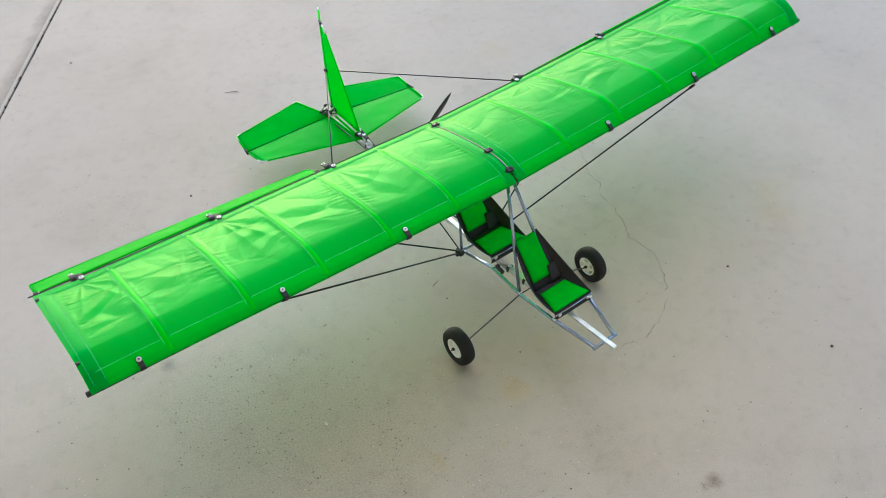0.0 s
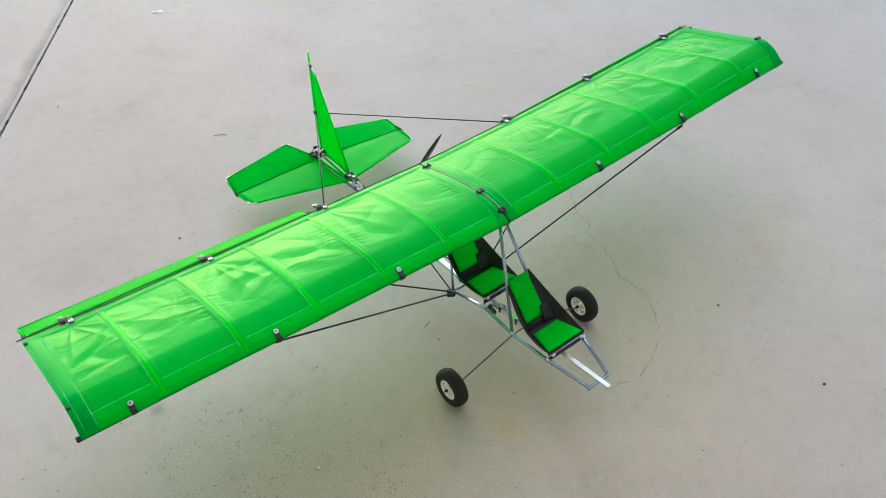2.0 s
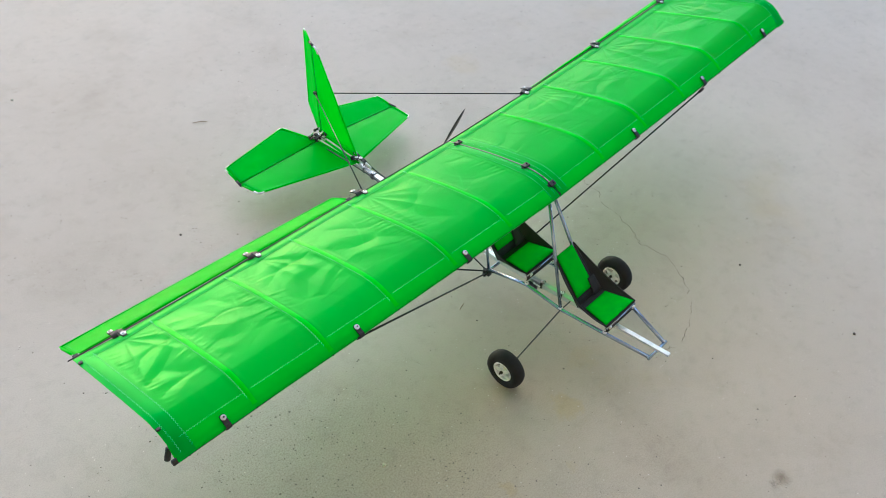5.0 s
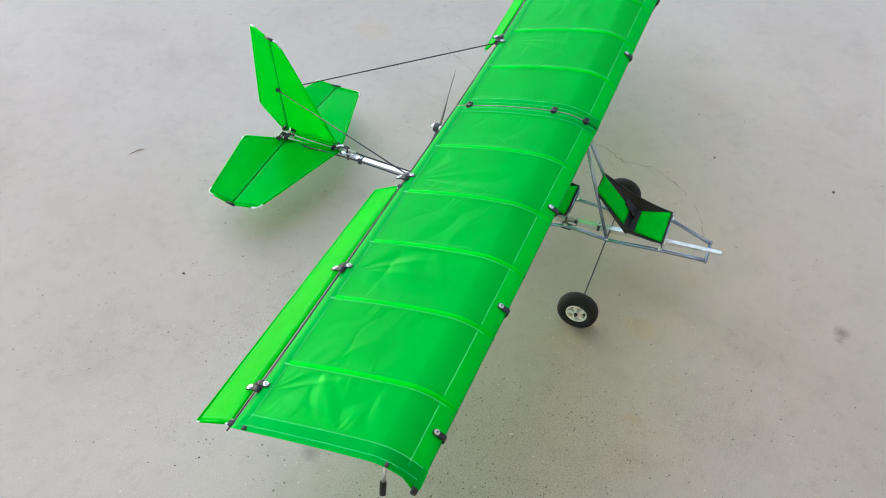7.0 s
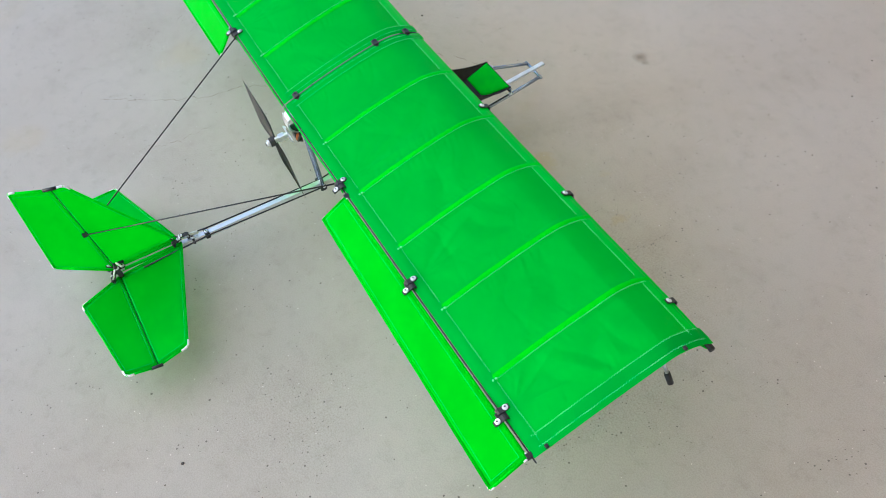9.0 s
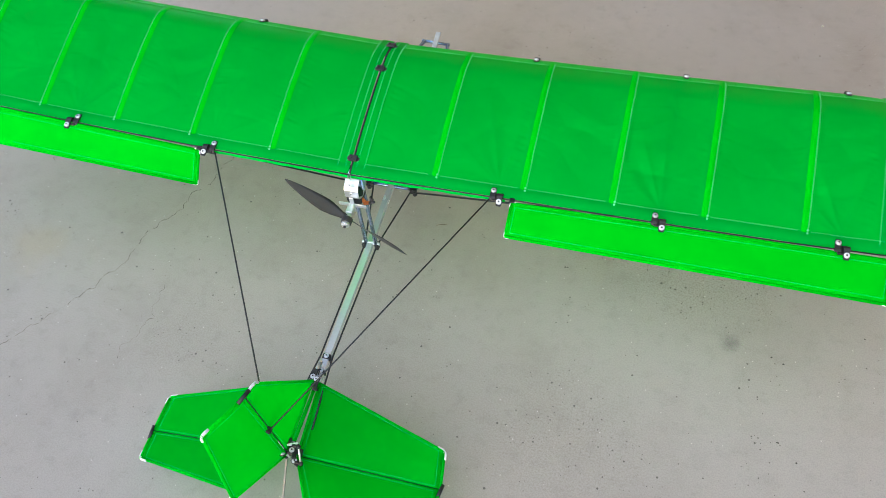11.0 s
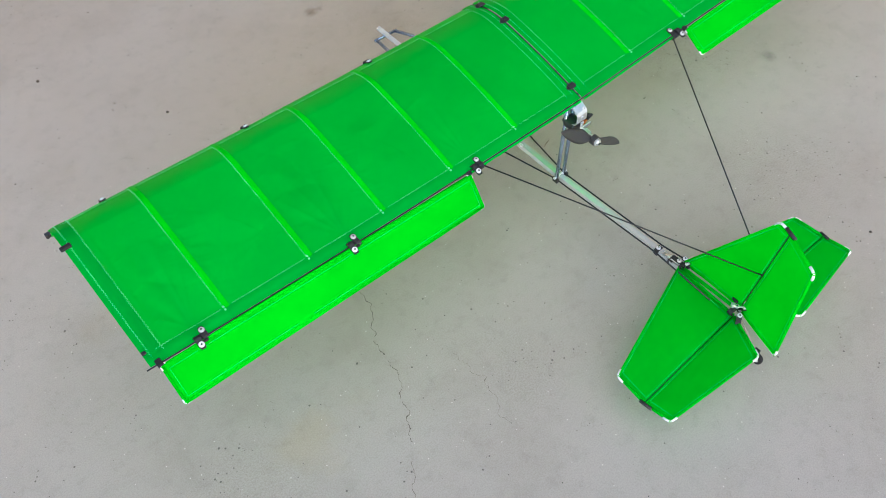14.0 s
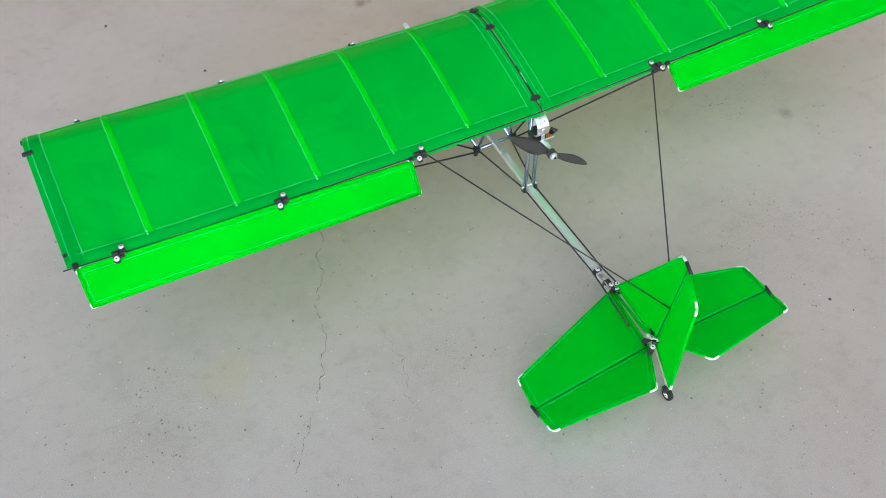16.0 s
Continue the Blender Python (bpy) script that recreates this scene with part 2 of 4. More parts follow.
# warm buff of the added light blockers, which tints their bounce
UNSEEN_BUFF = plain("unseen_buff", (0.46, 0.39, 0.29), 0.95, grain=90, vary=0.12, relief=0.003)
EARTH = plain("far_ground", (0.30, 0.26, 0.22), 0.95, grain=8, vary=0.2, relief=0.01)
CRACK = plain("crack_dirt", (0.15, 0.125, 0.10), 1.0, grain=200, vary=0.35, relief=0)
PEBBLE = plain("grit", (0.09, 0.075, 0.065), 0.9, grain=400, vary=0.5)
PALE_STONE = plain("pale_stone", (0.55, 0.50, 0.42), 0.85, grain=300, vary=0.3)
LEAF = plain("dry_leaf", (0.26, 0.20, 0.14), 0.9, grain=200, vary=0.4)


# ---- mesh helpers ----
def part(name, bm, mat, parent=None, label="", smooth=False, data=None):
    if data is None:
        data = bpy.data.meshes.new(name)
        bm.to_mesh(data)
        bm.free()
        data.materials.append(mat)
        if smooth:
            data.shade_smooth()
    ob = new(name, data)
    if parent:
        ob.parent = parent
    if label:
        ob["label"] = label
    return ob


def mesh_of(name, verts, faces, mat, parent=None, label="", smooth=False):
    data = bpy.data.meshes.new(name)
    data.from_pydata([tuple(v) for v in verts], [], faces)
    data.materials.append(mat)
    if smooth:
        data.shade_smooth()
    data.update()
    return part(name, None, mat, parent, label, data=data)


def add_tube(bm, pts, r, seg=8, square=False, cap=True):
    """A round (or square) tube along a line of points."""
    pts = [Vector(p) for p in pts]
    rings = []
    up = None
    for i, p in enumerate(pts):
        way = (pts[min(i + 1, len(pts) - 1)] - pts[max(i - 1, 0)]).normalized()
        if up is None:
            ref = Vector((0, 0, 1)) if abs(way.z) < 0.9 else Vector((0, 1, 0))
        else:
            ref = up
        side = way.cross(ref).normalized()
        up = side.cross(way).normalized()
        n = 4 if square else seg
        ring = []
        for k in range(n):
            a = 2 * math.pi * (k + (0.5 if square else 0)) / n
            q = r * (2 ** 0.5 if square else 1)
            ring.append(bm.verts.new(p + side * math.cos(a) * q + up * math.sin(a) * q))
        rings.append(ring)
    n = len(rings[0])
    for a, b in zip(rings, rings[1:]):
        for k in range(n):
            bm.faces.new((a[k], a[(k + 1) % n], b[(k + 1) % n], b[k]))
    if cap:
        bm.faces.new(rings[0][::-1])
        bm.faces.new(rings[-1])
    return bm


def tube(name, pts, r, mat, parent, label="", seg=8, square=False):
    bm = add_tube(bmesh.new(), pts, r, seg, square)
    bmesh.ops.recalc_face_normals(bm, faces=bm.faces)
    ob = part(name, bm, mat, parent, label, smooth=not square)
    return ob


def add_box(bm, size, m=Matrix(), bevel=0.0):
    made = bmesh.ops.create_cube(bm, size=1.0, matrix=m @ Matrix.Diagonal((*size, 1)))
    if bevel:
        edges = list({e for v in made["verts"] for e in v.link_edges})
        bmesh.ops.bevel(bm, geom=edges, offset=bevel, segments=2, affect="EDGES", profile=0.5)
    return bm


def add_cyl(bm, r, h, m=Matrix(), seg=14, r2=None, bevel=0.0):
    made = bmesh.ops.create_cone(bm, cap_ends=True, segments=seg, radius1=r, radius2=r if r2 is None else r2, depth=h, matrix=m)
    if bevel:
        edges = [e for e in {e for v in made["verts"] for e in v.link_edges} if len(e.link_faces) == 2 and e.calc_face_angle() > 0.8]
        bmesh.ops.bevel(bm, geom=edges, offset=bevel, segments=2, affect="EDGES", profile=0.5)
    return bm


def lerp_table(table, x):
    for (x0, v0), (x1, v1) in zip(table, table[1:]):
        if x <= x1:
            return v0 + (v1 - v0) * (x - x0) / (x1 - x0)
    return table[-1][1]


def along(a, b, t):
    return Vector(a).lerp(Vector(b), t)


def frame_from(origin, y_axis, z_axis):
    """A pose at origin with its y and z axes near the given ones."""
    y = Vector(y_axis).normalized()
    x = y.cross(Vector(z_axis)).normalized()
    z = x.cross(y)
    return Matrix.Translation(origin) @ Matrix((x, y, z)).transposed().to_4x4()


# ---- ground ----
JOINT = Vector((-0.055, 1.957, 0.0))              # where the two joints cross
ALONG, ACROSS = Vector((0.583, 0.812, 0.0)), Vector((0.812, -0.583, 0.0))
TURN = math.atan2(ACROSS.y, ACROSS.x)

bm = bmesh.new()
bmesh.ops.create_grid(bm, x_segments=40, y_segments=40, size=1500)
ground = part("ground", bm, EARTH)
ground.location.z = -0.03
tagged(ground, "bare pale earth reaching to the horizon round the driveway", "ground", kind="structure")

pavement = new("pavement")
tagged(pavement, "weathered grey concrete driveway slabs with dirty tooled joints", "pavement", kind="structure")
bm = bmesh.new()
add_box(bm, (16.2, 15.0, 0.02), Matrix.Translation((0, 0, -0.024)))
bed = part("joint_bed", bm, DIRT, pavement, "dark dirt packed into the joints")
bed.matrix_basis = Matrix.Translation(JOINT) @ Matrix.Rotation(TURN, 4, "Z")


def slab(x0, x1, y0, y1, mat, name="slab"):
    """A concrete slab with rounded tooled edges; x runs along one joint, y along the other."""
    bm = bmesh.new()
    add_box(bm, (x1 - x0, y1 - y0, 0.1), Matrix.Translation(((x0 + x1) / 2, (y0 + y1) / 2, -0.05)))
    top = [e for e in bm.edges if all(v.co.z > -0.01 for v in e.verts)]
    bmesh.ops.bevel(bm, geom=top, offset=0.0032, segments=3, affect="EDGES", profile=0.5)
    ob = part(name, bm, mat, pavement)
    ob.data.transform(Matrix.Translation(JOINT) @ Matrix.Rotation(TURN, 4, "Z"))
    return ob


# pale grout that fills the cross joint almost to the top
for x0, x1 in ((-3.99, -0.02), (0.02, 3.99)):
    bm = bmesh.new()
    add_box(bm, (x1 - x0, 0.008, 0.02), Matrix.Translation(((x0 + x1) / 2, 0, -0.0118)))
    grout = part("joint_filler", bm, GROUT, pavement, "pale sandy filler in the joint")
    grout.data.transform(Matrix.Translation(JOINT) @ Matrix.Rotation(TURN, 4, "Z"))

# an added, unseen wall that closes the driveway and blocks low sky
bm = bmesh.new()
add_box(bm, (10.0, 0.2, 2.9), Matrix.Translation((0, -3.9, 1.45)), 0.01)
wall = part("unseen_wall", bm, UNSEEN_BUFF)
wall.data.transform(Matrix.Translation(JOINT) @ Matrix.Rotation(TURN, 4, "Z"))
tagged(wall, "plain pale wall added out of view to block low sky", "wall", kind="structure")

# added overhead slab, out of view, that keeps sky off the near ground
BLOCKER_EDGE = -1.7
bm = bmesh.new()
add_box(bm, (10.4, BLOCKER_EDGE + 4.0, 0.16), Matrix.Translation((0, (BLOCKER_EDGE - 4.0) / 2, 2.68)), 0.01)
eaves = part("sky_blocker", bm, UNSEEN_BUFF)
eaves.data.transform(Matrix.Translation(JOINT) @ Matrix.Rotation(TURN, 4, "Z"))
tagged(eaves, "plain slab added out of view overhead to block sky", "eaves", kind="structure")

GAP = 0.0020
for x0, x1 in ((-8, -4), (-4, 0), (0, 4), (4, 8)):
    for y0, y1 in ((-3.79, 0), (0, 3.7), (3.7, 7.4)):
        slab(x0 + GAP, x1 - GAP, y0 + 0.0018, y1 - 0.0018, CONCRETE if y0 < 0 else CONCRETE_SKYLIT)


def crumbs(count, seed):
    """Dark crumbs and grit caught in the long joint."""
    rng = random.Random(seed)
    verts, faces = [], []
    turn = Matrix.Translation(JOINT) @ Matrix.Rotation(TURN, 4, "Z")
    for _ in range(count):
        y = -1.7 * rng.random() ** 0.8
        if noise.noise((y * 9, 0.3, seed)) < -0.12:
            continue
        c, r = Vector((rng.gauss(-0.001, 0.0030), y, 0)), rng.uniform(0.0012, 0.0042)
        n = len(verts)
        for k in range(6):
            a = 2 * math.pi * k / 6 + rng.random() * 0.6
            verts.append(turn @ (c + Vector((r * 0.7 * math.cos(a), r * 1.3 * math.sin(a), -0.004))))
        verts.append(turn @ (c + Vector((rng.uniform(-0.3, 0.3) * r, 0, r * rng.uniform(0.2, 0.6)))))
        faces += [(n + k, n + (k + 1) % 6, n + 6) for k in range(6)]
    ob = mesh_of("joint_crumbs", verts, faces, JOINT_DIRT, pavement, "dark crumbs and grit lying in the joint")
    return ob


crumbs(420, 4)


def crack(points, width, seed, label):
    """A hairline crack with crumbled edges, as a jagged sliver lying in the surface."""
    rng = random.Random(seed)
    line = [Vector((*p, 0)) for p in points]
    for rough in (0.10, 0.20, 0.26, 0.26):
        nxt = [line[0]]
        for a, b in zip(line, line[1:]):
            side = (b - a).cross(Vector((0, 0, 1)))
            nxt += [(a + b) / 2 + side * rng.uniform(-rough, rough), b]
        line = nxt
    verts, faces = [], []
    for i, p in enumerate(line):
        way = (line[min(i + 1, len(line) - 1)] - line[max(i - 1, 0)]).normalized()
        side = way.cross(Vector((0, 0, 1)))
        w = width * rng.uniform(0.25, 1.0) * (0.3 if i in (0, len(line) - 1) else 1)
        if rng.random() < 0.06:
            w *= 2.2
        verts += [p + side * w * rng.uniform(0.6, 1.4) + Vector((0, 0, 0.0005)), p - side * w + Vector((0, 0, 0.0005))]
    shut = 0
    for i in range(len(line) - 1):
        if shut == 0 and rng.random() < 0.05:
            shut = rng.randint(1, 4)
        if shut:
            shut -= 1
            continue
        faces.append((2 * i, 2 * i + 1, 2 * i + 3, 2 * i + 2))
    ob = mesh_of("crack", verts, faces, CRACK)
    return tagged(ob, label, "crack", kind="structure")


crack([(0.087, -0.205), (0.157, -0.211), (0.212, -0.191), (0.259, -0.171), (0.302, -0.108), (0.327, -0.066), (0.322, -0.031), (0.348, 0.059), (0.363, 0.117), (0.392, 0.165)],
      0.0008, 3, "long jagged hairline crack across the concrete slab")
crack([(0.392, 0.165), (0.397, 0.203), (0.431, 0.254), (0.437, 0.29)], 0.0007, 12, "jagged hairline crack across the concrete slab")
crack([(0.439, 0.302), (0.446, 0.337), (0.484, 0.402), (0.50, 0.44)], 0.0006, 13, "faint end of the hairline crack in concrete")
crack([(0.52, 0.46), (0.55, 0.50), (0.581, 0.54)], 0.0006, 14, "faint end of the hairline crack in concrete")
crack([(0.352, 0.36), (0.34, 0.43), (0.37, 0.52)], 0.0003, 5, "faint short hairline crack in the concrete")



# ---- model aeroplane ----
plane = new("model_aeroplane")
tagged(plane, "bright green fabric-covered radio-controlled ultralight model aeroplane standing on concrete", "model aeroplane")

LE_Y, TE_Y = 0.016, 0.272
LE_Z = [(-0.77, 0.321), (-0.683, 0.322), (-0.456, 0.315), (-0.23, 0.310), (0, 0.307), (0.224, 0.316), (0.451, 0.327), (0.677, 0.342), (0.77, 0.345)]
TE_Z = [(-0.77, 0.291), (-0.689, 0.285), (-0.448, 0.280), (-0.22, 0.278), (0, 0.276), (0.224, 0.283), (0.451, 0.295), (0.684, 0.312), (0.77, 0.321)]
RIBS = (0.126, 0.256, 0.382, 0.508, 0.638)
TIP = 0.757


def camber(s):
    p = 0.35
    return (2 * p * s - s * s) / p ** 2 if s < p else (1 - 2 * p + 2 * p * s - s * s) / (1 - p) ** 2


def section(s, k):
    """The arch of the cloth; k: how far it is pulled straight behind its crest, as at the left tip."""
    if not k:
        return camber(s)
    flat = (2 * 0.24 * s - s * s) / 0.24 ** 2 if s < 0.24 else (1 - s) / 0.76
    return camber(s) * (1 - k) + flat * k


def wing_at(x, s, lift=0.0):
    """A place on the wing's upper surface: x across the span, s from the leading edge (0) to the trailing edge (1)."""
    z0, z1 = lerp_table(LE_Z, x), lerp_table(TE_Z, x)
    high = 0.025 + (0.004 * (x / TIP) ** 2 if x < 0 else 0.012 * x / TIP)
    k = 0.4 + (0.6 * (x / TIP) ** 1.5 if x > 0 else 0.4 * (-x / TIP) ** 3)
    z = z0 + (z1 - z0) * s + high * section(min(max(s, 0), 1), k)
    d = 0.002
    slope = (z1 - z0 + high * (section(min(1, s + d), k) - section(max(0, s - d), k)) / (2 * d)) / (TE_Y - LE_Y)
    n = Vector((0, -slope, 1)).normalized()
    return Vector((x, LE_Y + (TE_Y - LE_Y) * s, z)) + n * lift


def s_of(y):
    return (y - LE_Y) / (TE_Y - LE_Y)


def crumple(a, b, seed):
    """Flat facets with sharp folds between them, about 0 to 1."""
    d = noise.voronoi((a, b, seed))[0]
    return d[1] - d[0]


PULLS = (0.222, 0.449, 0.687)                     # where the aileron hinges pull at the cloth


def slack(x, s, seed):
    """How far the cloth stands off its smooth line: sag between the ribs, facets and pulled folds."""
    ax = abs(x)
    stops = (0.020, *RIBS, TIP - 0.026)
    if not stops[0] < ax < stops[-1]:
        return 0.0
    i = max(k for k in range(len(stops)) if stops[k] <= ax)
    i = min(i, len(stops) - 2)
    wide = stops[i + 1] - stops[i]
    u = min(max((ax - stops[i]) / wide, 0), 1)
    v = min(max((s - 0.085) / (0.935 - 0.085), 0), 1)
    y = s * 0.256
    open_ = math.sin(math.pi * u) ** 0.6 * math.sin(math.pi * v) ** 0.6
    loose = (0.45 + 0.55 * ax / TIP) * (1.0 if x < 0 else 0.8)
    rear = min(max((s - 0.25) / 0.2, 0), 1)       # the nose is drawn tight, the back is slack
    gap = min(ax - stops[i], stops[i + 1] - ax)
    free = min(max((gap - 0.0046) / 0.008, 0), 1)
    free = free * free * (3 - 2 * free)
    # facets, long across the span and a little askew
    lean = 0.30 * (1 if i % 2 else -1)
    a, b = x * 10 + 0.4 * noise.noise((x * 9, y * 12, seed)), (y + lean * (ax - stops[i])) * 15 + 0.4 * noise.noise((x * 14, y * 20, seed + 3))
    facet = crumple(a, b, seed + i * 1.7) - 0.4
    small = crumple(a * 2.3 + 5.1, b * 2.2, seed + i * 2.9) - 0.4
    crease = 1 - abs(noise.noise((x * 6 + seed, b * 2.6 + i * 3.1, 4.2))) * 2.4
    big = noise.noise((x * 7 + seed, y * 11, 1.7))
    h = open_ * loose * (0.0034 * big + (0.0060 * facet + 0.0006 * small) * (0.3 + 0.7 * rear) + 0.0004 * max(crease, -0.2) * rear) - 0.0013 * open_
    # gathers that run off the ribs' seams
    far = min(u, 1 - u) * wide
    near = math.exp(-far / 0.013) * (1 - math.exp(-far / 0.003)) * math.sin(math.pi * v) ** 0.4 * (0.3 + 0.7 * rear)
    row = noise.noise((x * 9 + seed, y * 190 + lean * far * 150 + i * 5.3, 2.9))
    h += near * 0.0020 * row
    # folds that fan out from the hinges
    for p in PULLS:
        dx, dy = ax - p, (0.94 - s) * 0.256
        d = math.hypot(dx, dy)
        if d < 0.16:
            turn = math.atan2(dy, dx)
            ray_ = 1 - abs(noise.noise((turn * 2.6 + seed, p * 30, seed))) * 2.6
            h += 0.0016 * ray_ * (d / 0.05) * math.exp(1 - d / 0.05) * (0.5 + 0.5 * loose) * math.sin(math.pi * v) ** 0.5 * math.sin(math.pi * u) ** 0.5
    return free * h


def zigzag(name, line, parent, normal=Vector((0, 0, 1)), pitch=0.0042, width=0.0011, thread=0.0002, label="", mat=None):
    """A zigzag seam of pale thread along a line of points."""
    pts = [Vector(p) for p in line]
    lens = [0.0]
    for a, b in zip(pts, pts[1:]):
        lens.append(lens[-1] + (b - a).length)
    count = max(2, int(lens[-1] / (pitch / 2)))
    verts, faces = [], []
    k = 0
    stitch = []
    for i in range(count + 1):
        d = lens[-1] * i / count
        while k < len(pts) - 2 and lens[k + 1] < d:
            k += 1
        f = (d - lens[k]) / max(lens[k + 1] - lens[k], 1e-9)
        way = (pts[k + 1] - pts[k]).normalized()
        side = way.cross(normal).normalized()
        stitch.append((pts[k].lerp(pts[k + 1], f) + side * width * (1 if i % 2 else -1), side, way))
    for (a, side, way), (b, _, _) in zip(stitch, stitch[1:]):
        w = (b - a).normalized().cross(normal).normalized() * thread
        h = normal * thread * 0.6
        n = len(verts)
        verts += [a - w, a + w, a + h, b - w, b + w, b + h]
        faces += [(n, n + 3, n + 5, n + 2), (n + 1, n + 2, n + 5, n + 4)]
    return mesh_of(name, verts, faces, mat or THREAD, parent, label)


def strip_on_wing(name, x0, x1, s0, s1, lift, mat, parent, bulge=0.0, count=40, cross=6, label="", seed=None):
    """A band of cloth sewn on the wing, between two places across the span and along the chord."""
    verts, faces = [], []
    for i in range(count + 1):
        for j in range(cross + 1):
            if abs(x1 - x0) < abs(s1 - s0) * 0.256:
                x, s, v = x0 + (x1 - x0) * j / cross, s0 + (s1 - s0) * i / count, j / cross
            else:
                x, s, v = x0 + (x1 - x0) * i / count, s0 + (s1 - s0) * j / cross, j / cross
            verts.append(wing_at(x, s, lift + bulge * math.sin(math.pi * v)))
    for i in range(count):
        for j in range(cross):
            a = i * (cross + 1) + j
            faces.append((a, a + 1, a + cross + 2, a + cross + 1))
    return mesh_of(name, verts, faces, mat, parent, label, smooth=True)


# clamps: shared meshes
def clamp_mesh():
    """A bent strap: a flat plate that runs on into a loop round the tube."""
    mid = [(0.0062, 0.0012), (0.003, 0.0012), (-0.002, 0.0012)]
    for k in range(9):
        a = radians(72 + k * 25)
        mid.append((-0.008 + 0.0052 * math.cos(a), -0.004 + 0.0052 * math.sin(a)))
    verts, faces = [], []
    for i, (y, z) in enumerate(mid):
        (ya, za), (yb, zb) = mid[max(i - 1, 0)], mid[min(i + 1, len(mid) - 1)]
        way = Vector((0, yb - ya, zb - za)).normalized()
        out = Vector((0, way.z, -way.y))
        c, w = Vector((0, y, z)), 0.0032 if i == 0 else 0.00425
        h = out * 0.0008
        verts += [c - h + Vector((-w, 0, 0)), c - h + Vector((w, 0, 0)), c + h + Vector((w * 0.93, 0, 0)), c + h - Vector((w * 0.93, 0, 0))]
    for i in range(len(mid) - 1):
        for k in range(4):
            a, b = 4 * i + k, 4 * i + (k + 1) % 4
            faces.append((a, b, b + 4, a + 4))
    faces += [(3, 2, 1, 0), tuple(len(verts) - 4 + k for k in range(4))]
    data = bpy.data.meshes.new("clamp")
    data.from_pydata(verts, [], faces)
    bm = bmesh.new()
    bm.from_mesh(data)
    bmesh.ops.recalc_face_normals(bm, faces=bm.faces)
    bm.to_mesh(data)
    bm.free()
    data.materials.append(BLACK)
    return data


def bolt_mesh():
    bm = bmesh.new()
    add_cyl(bm, 0.0039, 0.0008, Matrix.Translation((0, 0, 0.0004)), 16)
    add_cyl(bm, 0.0028, 0.0014, Matrix.Translation((0, 0, 0.0014)), 12, bevel=0.0005)
    add_cyl(bm, 0.0014, 0.0006, Matrix.Translation((0, 0, 0.0023)), 6)
    data = bpy.data.meshes.new("bolt")
    bm.to_mesh(data)
    bm.free()
    data.materials.append(STEEL)
    data.materials.append(BLACK)
    for f in data.polygons:
        if min(data.vertices[v].co.z for v in f.vertices) > 0.00222:
            f.material_index = 1
    return data


CLAMP, BOLT = clamp_mesh(), bolt_mesh()


def clamp(m, parent, bolt_at=((0, 0.0018, 0.0022),), name="clamp"):
    ob = part(name, None, None, parent, data=CLAMP)
    ob.matrix_basis = m
    for p in bolt_at:
        b = part("bolt", None, None, ob, data=BOLT)
        b.matrix_basis = Matrix.Translation(p)
    return ob


